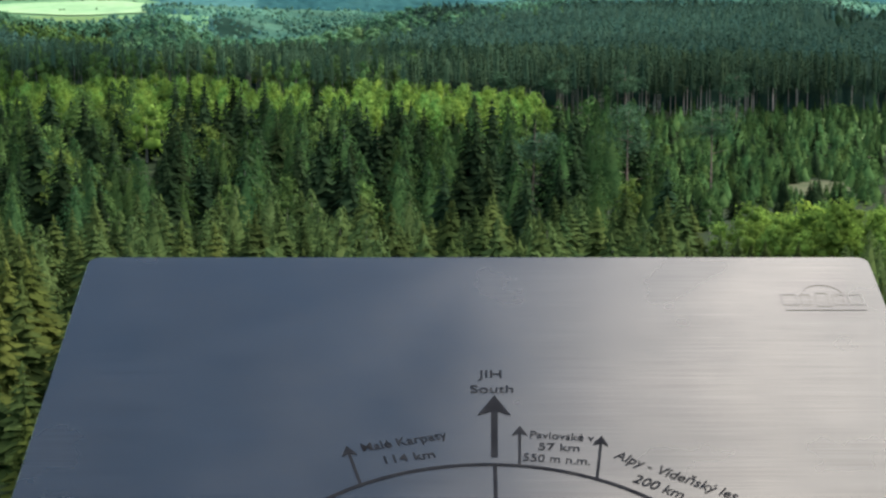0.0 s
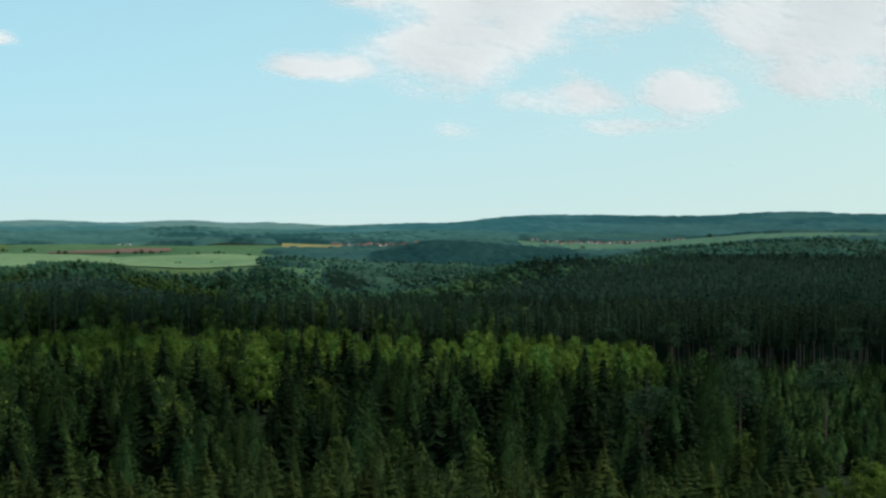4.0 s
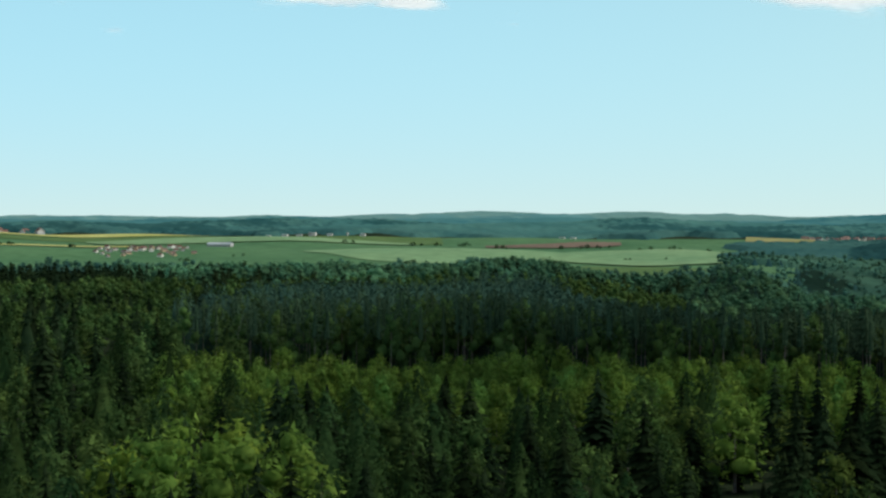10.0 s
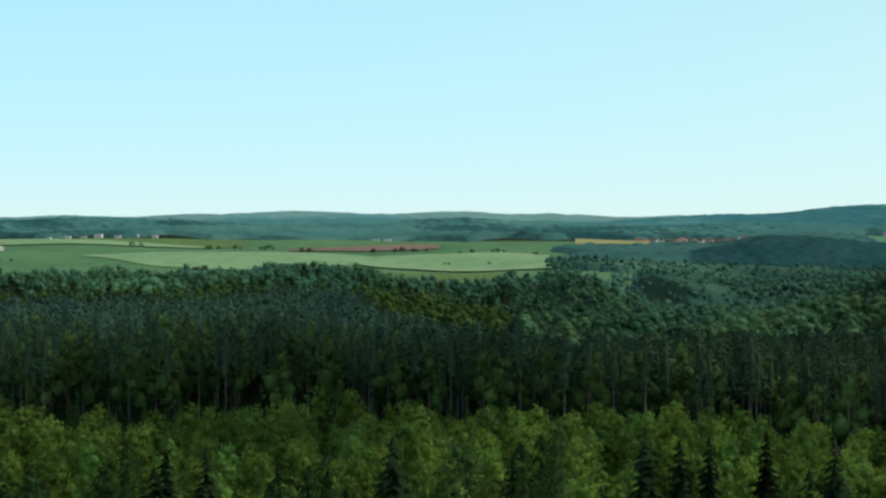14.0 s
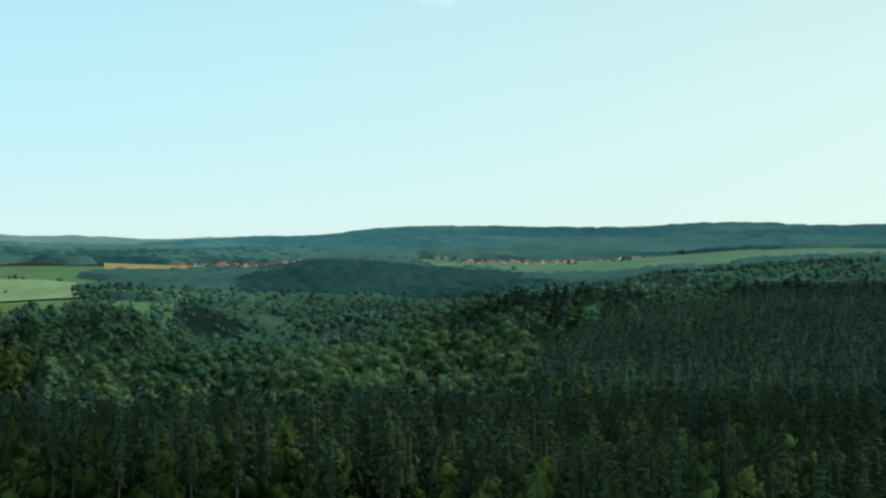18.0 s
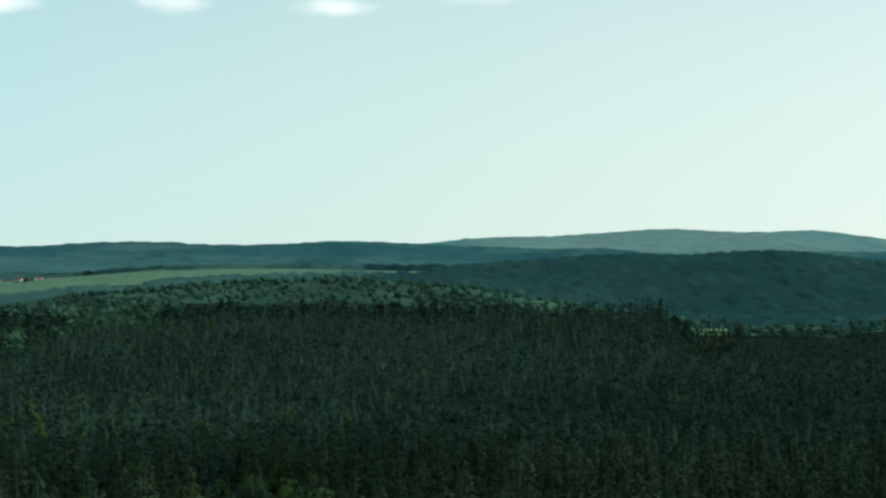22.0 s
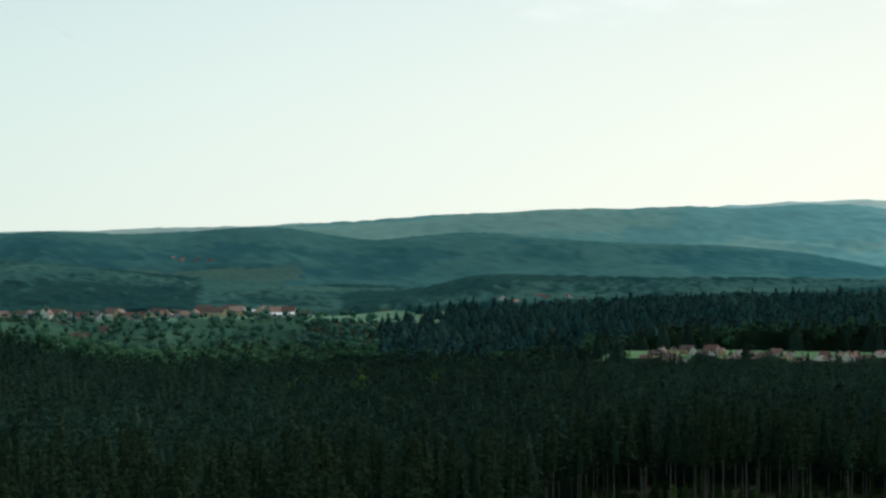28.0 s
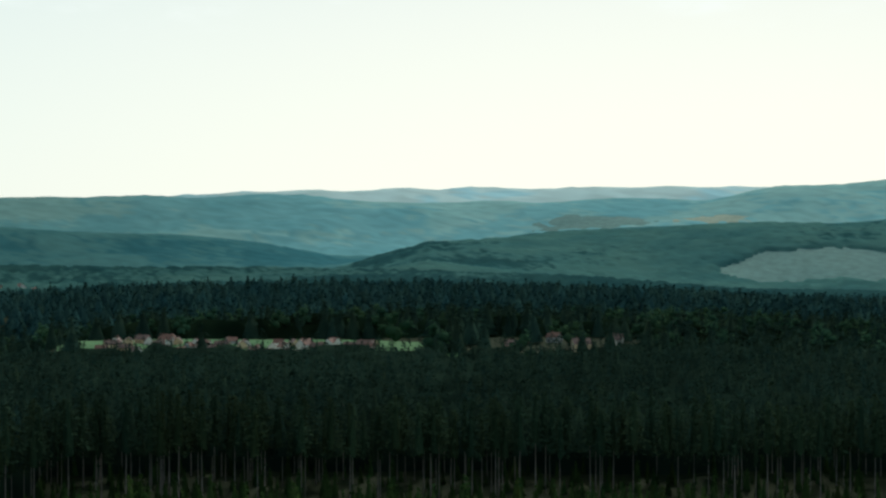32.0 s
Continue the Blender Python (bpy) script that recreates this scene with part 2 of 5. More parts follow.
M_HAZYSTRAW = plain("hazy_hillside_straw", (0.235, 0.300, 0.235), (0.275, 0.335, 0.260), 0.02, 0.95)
M_SOIL = plain("ploughed_soil", (0.150, 0.110, 0.082), (0.205, 0.148, 0.108), 0.03, 0.95)
M_TRACK = plain("gravel_track", (0.032, 0.027, 0.021), (0.050, 0.041, 0.031), 0.2, 0.95)
M_DRYGRASS = plain("grassy_clearing", (0.045, 0.056, 0.026), (0.085, 0.088, 0.048), 0.15, 0.95)
M_STUBBLE = plain("dry_grass", (0.24, 0.23, 0.09), (0.32, 0.30, 0.12), 0.1, 0.95)

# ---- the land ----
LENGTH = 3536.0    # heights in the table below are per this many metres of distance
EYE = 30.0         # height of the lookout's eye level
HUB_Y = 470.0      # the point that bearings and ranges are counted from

# range in metres: (bearing in degrees, treetop height per LENGTH) pairs along one ring round the hub, shaped to fit the
# camera's view
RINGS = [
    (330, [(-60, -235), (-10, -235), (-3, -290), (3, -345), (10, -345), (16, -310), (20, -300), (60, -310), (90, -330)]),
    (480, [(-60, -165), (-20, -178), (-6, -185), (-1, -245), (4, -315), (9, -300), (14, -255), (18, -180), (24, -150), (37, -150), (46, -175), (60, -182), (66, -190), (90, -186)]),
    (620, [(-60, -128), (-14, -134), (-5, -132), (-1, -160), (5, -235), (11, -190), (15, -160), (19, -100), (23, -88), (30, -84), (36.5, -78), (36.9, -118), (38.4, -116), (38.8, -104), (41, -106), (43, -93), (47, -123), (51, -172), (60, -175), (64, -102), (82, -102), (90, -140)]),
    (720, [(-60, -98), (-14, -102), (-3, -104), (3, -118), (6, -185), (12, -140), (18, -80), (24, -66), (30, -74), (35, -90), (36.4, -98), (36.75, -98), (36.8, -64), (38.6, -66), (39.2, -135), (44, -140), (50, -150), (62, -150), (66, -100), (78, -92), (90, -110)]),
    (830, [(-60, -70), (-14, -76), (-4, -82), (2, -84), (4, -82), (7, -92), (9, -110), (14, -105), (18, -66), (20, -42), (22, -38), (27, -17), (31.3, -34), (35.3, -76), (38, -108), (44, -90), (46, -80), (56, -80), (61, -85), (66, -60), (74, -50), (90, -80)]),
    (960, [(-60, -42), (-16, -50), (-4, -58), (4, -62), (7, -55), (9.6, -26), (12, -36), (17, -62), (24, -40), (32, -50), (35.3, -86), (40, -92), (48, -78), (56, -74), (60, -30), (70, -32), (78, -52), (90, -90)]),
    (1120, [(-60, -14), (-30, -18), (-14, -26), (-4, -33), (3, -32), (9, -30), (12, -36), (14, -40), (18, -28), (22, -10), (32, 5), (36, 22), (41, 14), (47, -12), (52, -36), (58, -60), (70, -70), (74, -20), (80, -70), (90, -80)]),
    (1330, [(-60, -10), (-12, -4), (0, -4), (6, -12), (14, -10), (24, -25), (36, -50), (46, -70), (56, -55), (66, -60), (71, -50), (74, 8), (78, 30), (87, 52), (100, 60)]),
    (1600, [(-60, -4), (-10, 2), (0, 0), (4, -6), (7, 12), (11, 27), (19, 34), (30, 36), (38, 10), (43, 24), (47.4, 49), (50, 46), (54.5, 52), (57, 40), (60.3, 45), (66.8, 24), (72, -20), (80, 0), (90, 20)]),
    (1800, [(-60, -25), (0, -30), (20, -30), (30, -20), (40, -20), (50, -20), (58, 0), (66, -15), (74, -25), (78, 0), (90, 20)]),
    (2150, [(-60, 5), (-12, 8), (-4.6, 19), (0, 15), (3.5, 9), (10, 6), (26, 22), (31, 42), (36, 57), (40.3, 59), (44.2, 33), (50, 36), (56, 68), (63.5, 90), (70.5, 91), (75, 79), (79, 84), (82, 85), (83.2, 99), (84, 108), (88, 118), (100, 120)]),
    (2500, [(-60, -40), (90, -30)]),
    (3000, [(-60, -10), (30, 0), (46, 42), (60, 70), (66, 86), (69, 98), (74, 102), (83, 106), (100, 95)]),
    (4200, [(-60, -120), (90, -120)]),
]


def near_height(d):
    return np.interp(d, [0, 60, 150, 225, 330, 430, 545, 620, 710, 1200], [0, 0.5, -1.0, -8, -17.0, -22.8, -21.5, -16.5, -12, -10])


def smooth(v, a, b):
    k = np.clip((v - a) / (b - a), 0, 1)
    return k * k * (3 - 2 * k)


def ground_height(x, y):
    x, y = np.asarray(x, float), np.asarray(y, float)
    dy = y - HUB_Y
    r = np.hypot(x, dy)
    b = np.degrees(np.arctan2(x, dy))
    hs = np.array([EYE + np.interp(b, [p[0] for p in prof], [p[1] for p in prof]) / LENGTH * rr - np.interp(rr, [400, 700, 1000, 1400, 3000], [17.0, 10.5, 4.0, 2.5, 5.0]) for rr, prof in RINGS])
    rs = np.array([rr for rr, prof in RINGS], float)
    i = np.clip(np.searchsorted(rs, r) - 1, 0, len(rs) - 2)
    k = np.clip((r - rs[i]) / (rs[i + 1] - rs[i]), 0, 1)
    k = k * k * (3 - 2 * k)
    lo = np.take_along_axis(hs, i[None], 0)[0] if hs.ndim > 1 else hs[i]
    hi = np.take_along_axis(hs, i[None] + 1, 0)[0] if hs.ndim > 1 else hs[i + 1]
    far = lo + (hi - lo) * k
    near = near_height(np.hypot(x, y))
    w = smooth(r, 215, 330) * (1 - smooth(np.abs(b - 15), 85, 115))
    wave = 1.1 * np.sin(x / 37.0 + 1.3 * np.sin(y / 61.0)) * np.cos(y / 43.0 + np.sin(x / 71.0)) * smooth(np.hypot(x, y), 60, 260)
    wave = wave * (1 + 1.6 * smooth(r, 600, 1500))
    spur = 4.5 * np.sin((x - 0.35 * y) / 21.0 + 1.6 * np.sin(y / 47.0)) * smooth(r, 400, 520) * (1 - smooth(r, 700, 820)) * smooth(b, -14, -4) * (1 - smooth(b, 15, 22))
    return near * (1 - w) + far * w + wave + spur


def polar(r, b):
    return r * np.sin(np.radians(b)), HUB_Y + r * np.cos(np.radians(b))


def mesh_from(name, verts, faces, material, smooth_shade=False, tones=None):
    """A mesh from arrays of corners and of equal-sided faces."""
    me = bpy.data.meshes.new(name)
    faces = np.asarray(faces, np.int32)
    nf, k = faces.shape
    me.vertices.add(len(verts))
    me.vertices.foreach_set("co", np.asarray(verts, np.float32).ravel())
    me.loops.add(nf * k)
    me.loops.foreach_set("vertex_index", faces.ravel())
    me.polygons.add(nf)
    me.polygons.foreach_set("loop_start", np.arange(0, nf * k, k, dtype=np.int32))
    me.polygons.foreach_set("loop_total", np.full(nf, k, np.int32))
    me.polygons.foreach_set("use_smooth", np.full(nf, smooth_shade))
    me.update(calc_edges=True)
    if tones is not None:
        at = me.attributes.new("tree_tone", "FLOAT_COLOR", "POINT")
        at.data.foreach_set("color", np.asarray(tones, np.float32).ravel())
    me.materials.append(material)
    return me


def grid_faces(nr, nc):
    a = np.arange(nr - 1)[:, None] * nc + np.arange(nc - 1)[None]
    return np.stack([a, a + 1, a + nc + 1, a + nc], -1).reshape(-1, 4)


def make_ground():
    rr = np.concatenate([np.arange(2, 300, 12), np.arange(300, 1200, 12), np.arange(1200, 2400, 22), np.linspace(2400, 4600, 30)])
    bb = np.concatenate([np.arange(-180, -22, 3.0), np.arange(-22, 96, 0.6), np.arange(96, 181, 3.0)])
    B, R = np.meshgrid(bb, rr)
    x, y = polar(R, B)
    v = np.stack([x, y, ground_height(x, y)], -1).reshape(-1, 3)
    return tagged(new("ground", mesh_from("ground", v, grid_faces(len(rr), len(bb))[:, ::-1], M_GROUND, True)), "rolling hill country with brown-green forest floor", "ground", kind="structure")


make_ground()


def field(name, r0, r1, b0, b1, material, label, lift=0.5, wobble=0.25, seed=0, taper=0.0):
    """A field: a sheet that lies on the land between two ranges and two bearings, with uneven borders."""
    rng = np.random.default_rng(seed)
    nr, nb = max(4, int((r1 - r0) / 10)), max(6, int((b1 - b0) / 0.3))
    ph = rng.uniform(0, 6.28, 4)
    u = np.linspace(0, 1, nb)
    lo = r0 + (r1 - r0) * wobble * 0.5 * (1 + np.sin(u * 7 + ph[0]) * 0.6 + np.sin(u * 17 + ph[1]) * 0.4) * (0.4 + 0.6 * np.abs(2 * u - 1))
    hi = r1 - (r1 - r0) * wobble * 0.5 * (1 + np.sin(u * 6 + ph[2]) * 0.6 + np.sin(u * 15 + ph[3]) * 0.4) * (0.4 + 0.6 * np.abs(2 * u - 1))
    mid, env = (lo + hi) / 2, 1 - taper * np.abs(2 * u - 1) ** 3
    lo, hi = mid + (lo - mid) * env, mid + (hi - mid) * env
    k = np.linspace(0, 1, nr)[:, None]
    R = lo[None] + (hi - lo)[None] * k
    B = np.broadcast_to(b0 + (b1 - b0) * u[None], R.shape)
    x, y = polar(R, B)
    v = np.stack([x, y, ground_height(x, y) + lift], -1).reshape(-1, 3)
    return tagged(new(name, mesh_from(name, v, grid_faces(nr, nb)[:, ::-1], material, True)), label, "field", kind="structure")


# ---- trees ----
def leaf_cards(rng, centres, normals, size, jitter=0.4):
    """Small kite-shaped sprays, one at each centre, roughly square to its normal."""
    n = len(centres)
    nrm = normals + rng.normal(0, jitter, (n, 3))
    nrm /= np.linalg.norm(nrm, axis=1)[:, None] + 1e-9
    a = np.cross(nrm, rng.normal(0, 1, (n, 3)))
    a /= np.linalg.norm(a, axis=1)[:, None] + 1e-9
    b = np.cross(nrm, a)
    s = size * rng.uniform(0.6, 1.35, (n, 1))
    v = np.stack([centres + a * s, centres + b * s * 0.8, centres - a * s * 0.9 + nrm * s * 0.25], 1)
    return v.reshape(-1, 3), np.arange(n * 3).reshape(-1, 3)


def stem(height, radius, sides=5, lean=0.0, z0=-0.6):
    ang = np.arange(sides) * 2 * np.pi / sides
    rows = []
    for k, rad in ((0, 1.25), (0.1, 1.0), (0.6, 0.6), (1.0, 0.12)):
        rows.append(np.stack([np.cos(ang) * radius * rad + lean * k * k, np.sin(ang) * radius * rad, np.full(sides, z0 + (height - z0) * k)], -1))
    v = np.concatenate(rows)
    f = []
    for i in range(3):
        for j in range(sides):
            a, b = i * sides + j, i * sides + (j + 1) % sides
            f += [(a, b, b + sides), (a, b + sides, a + sides)]
    return v, np.array(f)


def limb(p0, p1, r0, r1, sides=4):
    p0, p1 = np.array(p0, float), np.array(p1, float)
    d = (p1 - p0) / np.linalg.norm(p1 - p0)
    a = np.cross(d, (0.3, 0.2, 1.0))
    a /= np.linalg.norm(a)
    b = np.cross(d, a)
    ang = np.arange(sides) * 2 * np.pi / sides
    ring = np.cos(ang)[:, None] * a + np.sin(ang)[:, None] * b
    v = np.concatenate([p0 + ring * r0, p1 + ring * r1])
    f = []
    for j in range(sides):
        k = (j + 1) % sides
        f += [(j, k, k + sides), (j, k + sides, j + sides)]
    return v, np.array(f)


def join(*pieces):
    vs, fs, n = [], [], 0
    for v, f in pieces:
        vs.append(v)
        fs.append(f + n)
        n += len(v)
    return np.concatenate(vs), np.concatenate(fs)


def spruce_crown(seed, height, radius, whorls, per, bare=0.06, droop=0.10, ragged=0.25, power=0.8):
    """Whorls of drooping boughs, each a folded spray, round a pointed top."""
    rng = np.random.default_rng(seed)
    vs, fs, n = [], [], 0
    for i in range(whorls):
        t = bare + (0.985 - bare) * (i / whorls) ** 0.92
        z = t * height
        rad = radius * (1 - t) ** power * rng.uniform(0.8, 1.12) + 0.02 * radius
        m = max(3, int(per * (0.45 + 0.55 * (1 - t))))
        for j in range(m):
            ang = (j + rng.uniform(-0.4, 0.4)) * 2 * np.pi / m + i * 1.9
            rr = rad * rng.uniform(1 - ragged, 1 + ragged)
            d = np.array([np.cos(ang), np.sin(ang), 0])
            s = np.array([-np.sin(ang), np.cos(ang), 0]) * rr * rng.uniform(0.22, 0.36)
            tip = d * rr + np.array([0, 0, z - droop * rr * rng.uniform(0.6, 2.6)])
            mid = d * rr * 0.55 + np.array([0, 0, z - droop * rr * 0.2])
            root = np.array([0, 0, z + 0.10 * rr + 0.02 * height])
            vs += [root, mid + s - [0, 0, 0.12 * rr], tip, mid - s - [0, 0, 0.12 * rr]]
            fs += [(n, n + 1, n + 2), (n, n + 2, n + 3)]
            n += 4
    top = radius * 0.07
    vs += [np.array([top, 0, height * 0.93]), np.array([-top * 0.6, top, height * 0.93]), np.array([-top * 0.6, -top, height * 0.93]), np.array([0, 0, height * 1.02])]
    fs += [(n, n + 1, n + 3), (n + 1, n + 2, n + 3), (n + 2, n, n + 3)]
    return np.array(vs), np.array(fs)


def lump(rng, centre, rx, ry, rz):
    """A rough rounded lump of twenty faces."""
    g = (1 + 5 ** 0.5) / 2
    v = np.array([(-1, g, 0), (1, g, 0), (-1, -g, 0), (1, -g, 0), (0, -1, g), (0, 1, g), (0, -1, -g), (0, 1, -g), (g, 0, -1), (g, 0, 1), (-g, 0, -1), (-g, 0, 1)]) / 1.902
    f = np.array([(0, 11, 5), (0, 5, 1), (0, 1, 7), (0, 7, 10), (0, 10, 11), (1, 5, 9), (5, 11, 4), (11, 10, 2), (10, 7, 6), (7, 1, 8), (3, 9, 4), (3, 4, 2), (3, 2, 6), (3, 6, 8), (3, 8, 9), (4, 9, 5), (2, 4, 11), (6, 2, 10), (8, 6, 7), (9, 8, 1)])
    q, _ = np.linalg.qr(rng.normal(0, 1, (3, 3)))
    v = (v @ q) * rng.uniform(0.74, 1.26, (12, 1))
    return v * np.array([rx, ry, rz]) + np.asarray(centre), f


def rounded_crown(seed, height, radius, base, lobes, cards, size, core=0.66):
    """Rounded boughs: many small sprays standing round the shaded inside of each bough."""
    rng = np.random.default_rng(seed)
    pieces, cs, ns = [], [], []
    per = max(6, cards // lobes)
    for i in range(lobes):
        a = i * 2.4 + rng.uniform(-0.5, 0.5)
        k = (i + 0.5) / lobes
        z = base + (1 - base) * (0.22 + 0.62 * k)
        out = radius * rng.uniform(0.35, 0.7) * (1 - k) ** 0.5
        s = radius * rng.uniform(0.36, 0.56) * (1.05 - 0.45 * k)
        axes = np.array([s, s, min(s, (1 - base) * 0.42) * rng.uniform(0.8, 1.15)])
        c = np.array([math.cos(a) * out, math.sin(a) * out, z * height])
        pieces.append(lump(rng, c, *(axes * core)))
        q = rng.normal(0, 1, (per, 3))
        q[:, 2] += 0.35
        q /= np.linalg.norm(q, axis=1)[:, None]
        cs.append(c + q * axes * rng.uniform(0.7, 1.25, (per, 1)))
        ns.append(q + np.array([0, 0, 0.25]))
    pieces.append(leaf_cards(rng, np.concatenate(cs), np.concatenate(ns), size, 0.6))
    return join(*pieces)


def needle_crown(seed, radius, base, cards, size, blunt=1.3, up=0.75):
    """A loose pointed crown of needle sprays that hang outwards."""
    rng = np.random.default_rng(seed)
    t = rng.uniform(0, 1, cards) ** 0.85
    a = rng.uniform(0, 6.283, cards)
    rad = radius * (1.03 - t ** blunt) * rng.uniform(0.55, 1.1, cards) * (1 + 0.25 * np.sin(3 * a + seed + 5 * t))
    c = np.stack([np.cos(a) * rad, np.sin(a) * rad, base + (1 - base) * t * 0.97], -1)
    nrm = np.stack([np.cos(a), np.sin(a), np.full(cards, up)], -1)
    v, f = leaf_cards(rng, c, nrm, size, 0.22)
    return v, f


def ragged_cone(seed, radius, base, sides=6, rings=3, blunt=1.5):
    """The solid inside of a conifer's crown, uneven all round."""
    rng = np.random.default_rng(seed)
    ang = np.arange(sides) * 2 * np.pi / sides
    rows = []
    for i in range(rings):
        t = i / rings
        rad = radius * (1.03 - t ** blunt) * rng.uniform(0.7, 1.15, sides)
        a = ang + rng.uniform(-0.3, 0.3, sides) + i * 0.5
        rows.append(np.stack([np.cos(a) * rad, np.sin(a) * rad, base + (1 - base) * (t + rng.uniform(-0.07, 0.07, sides))], -1))
    v = np.concatenate(rows + [np.array([[0, 0, 1.0]])])
    f = []
    for i in range(rings - 1):
        for j in range(sides):
            a, b = i * sides + j, i * sides + (j + 1) % sides
            f += [(a, b, b + sides), (a, b + sides, a + sides)]
    last = (rings - 1) * sides
    f += [(last + j, last + (j + 1) % sides, rings * sides) for j in range(sides)]
    return v, np.array(f)


def core_cone(height, radius, base, sides=5):
    ang = np.arange(sides) * 2 * np.pi / sides
    v = np.concatenate([np.stack([np.cos(ang) * radius, np.sin(ang) * radius, np.full(sides, base * height)], -1), [[0, 0, height * 0.96]]])
    return v, np.array([(i, (i + 1) % sides, sides) for i in range(sides)])


def spread(templates, xs, ys, hs, rng, sink=0.0, widen=(0.85, 1.2), zs=None, tones=(0.6, 1.4), patch=(40.0, 0.0), gain=1.0):
    """Many copies of the templates (of unit height), one at each place, joined into one array of corners and faces."""
    zs = ground_height(xs, ys) if zs is None else zs
    pick = rng.integers(0, len(templates), len(xs))
    ang = rng.uniform(0, 6.283, len(xs))
    wide = rng.uniform(*widen, len(xs))
    vs, fs, ts, n = [], [], [], 0
    lum = gain * rng.uniform(*tones, len(xs)) * (1 + patch[1] * patchy(xs, ys, patch[0], 3.3))
    warm = rng.normal(0, 0.055, len(xs))
    tone = np.stack([lum * (1 + warm), lum, lum * (1 - warm), np.ones(len(xs))], -1)
    for k, (tv, tf) in enumerate(templates):
        idx = np.nonzero(pick == k)[0]
        if not len(idx):
            continue
        c, s = np.cos(ang[idx])[:, None], np.sin(ang[idx])[:, None]
        h = hs[idx][:, None]
        w = h * wide[idx][:, None]
        x = (tv[None, :, 0] * c - tv[None, :, 1] * s) * w + xs[idx][:, None]
        y = (tv[None, :, 0] * s + tv[None, :, 1] * c) * w + ys[idx][:, None]
        z = tv[None, :, 2] * h + zs[idx][:, None] - sink
        vs.append(np.stack([x, y, z], -1).reshape(-1, 3))
        fs.append((tf[None] + (np.arange(len(idx)) * len(tv))[:, None, None]).reshape(-1, 3) + n)
        ts.append(np.repeat(tone[idx], len(tv), 0))
        n += len(idx) * len(tv)
    return np.concatenate(vs), np.concatenate(fs), np.concatenate(ts)


def wood(name, material, templates, xs, ys, hs, seed, label, **kw):
    rng = np.random.default_rng(seed)
    v, f, t = spread(templates, np.asarray(xs), np.asarray(ys), np.asarray(hs), rng, **kw)
    return tagged(new(name, mesh_from(name, v, f, material, True, t)), label, "woods", kind="stuff")


def jittered(x0, x1, y0, y1, step, seed):
    rng = np.random.default_rng(seed)
    gx, gy = np.meshgrid(np.arange(x0, x1, step), np.arange(y0, y1, step))
    gx, gy = gx.ravel(), gy.ravel()
    return gx + rng.uniform(-0.48, 0.48, len(gx)) * step, gy + rng.uniform(-0.48, 0.48, len(gy)) * step


def polar_jitter(r0, r1, b0, b1, step, seed):
    """Places spread evenly over part of a ring; step may grow with range."""
    rng = np.random.default_rng(seed)
    xs, ys = [], []
    r = r0
    while r < r1:
        st = step(r) if callable(step) else step
        n = max(1, int(np.radians(b1 - b0) * r / st))
        b = b0 + (np.arange(n) + rng.uniform(-0.48, 0.48, n) + 0.5) / n * (b1 - b0)
        x, y = polar(r + rng.uniform(-0.5, 0.5, n) * st, b)
        xs.append(x)
        ys.append(y)
        r += st
    return np.concatenate(xs), np.concatenate(ys)


def rb(x, y):
    return np.hypot(x, y - HUB_Y), np.degrees(np.arctan2(x, y - HUB_Y))


def patchy(x, y, size, seed=0.0):
    """A smooth uneven pattern between -1 and 1."""
    u, v = x / size + seed * 3.1, y / size - seed * 1.7
    return (np.sin(u * 1.7 + np.sin(v * 1.3) * 1.4) + np.sin(v * 2.1 + np.sin(u * 0.9 + seed) * 1.7) + 0.6 * np.sin(3.9 * u + 2.3 * v + seed)) / 2.6


def past_edge(x, y):
    """Metres behind the front edge of the tall pine wood."""
    r, b = rb(x, y)
    return r - np.interp(b, [-35, -25, -10, 0, 8, 20, 50, 58, 63, 80, 96], [280, 254, 234, 230, 222, 205, 205, 240, 345, 360, 360]) + 5 * patchy(x, y, 22, 5)


# ---- fields and clearings ----
field("field", 745, 1125, -38, 5.4, M_CROP, "wide green field of young corn on the plateau", wobble=0.16, seed=1)
# sunlit parts of the plateau field, their brightness painted as a paler crop
field("field", 850, 1000, -13.5, -3.4, M_CROP_LIGHT, "pale green crop field, sunlight put into its colour", lift=0.9, seed=2, taper=0.9)
field("field", 835, 985, -4.6, 4.6, M_CROP_LIGHT, "pale green crop field, sunlight put into its colour", lift=1.3, seed=32, taper=0.95)
field("field", 1015, 1075, -21, -9.0, M_CROP_LIGHT, "pale green strip of crop", lift=1.2, seed=33, taper=0.8)
field("field", 780, 830, -9, 2.0, M_MEADOW, "strip of meadow along the edge of the woods", lift=0.9, seed=34, taper=0.9)
field("field", 1040, 1120, -26, -8.0, M_MEADOW, "strip of green meadow below the wooded ridge", lift=0.8, seed=3)
field("field", 1005, 1040, -6.5, -1.5, M_SOIL, "strip of brown ploughed soil", lift=1.1, seed=4)
field("field", 1085, 1118, -36, -15, M_RAPE, "yellow strip of flowering rapeseed", lift=1.2, seed=5)
field("field", 990, 1015, -36, -19.5, M_RAPE, "yellow strip of flowering rapeseed", lift=1.1, seed=6)
field("field", 1060, 1110, 3.0, 10.0, M_STUBBLE, "straw-yellow field before a village", lift=0.9, seed=7)
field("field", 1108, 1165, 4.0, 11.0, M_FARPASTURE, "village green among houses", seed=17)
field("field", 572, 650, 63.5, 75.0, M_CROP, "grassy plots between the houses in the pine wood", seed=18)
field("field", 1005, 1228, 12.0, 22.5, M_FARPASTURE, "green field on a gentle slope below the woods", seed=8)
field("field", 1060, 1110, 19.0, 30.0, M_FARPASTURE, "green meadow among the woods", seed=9)
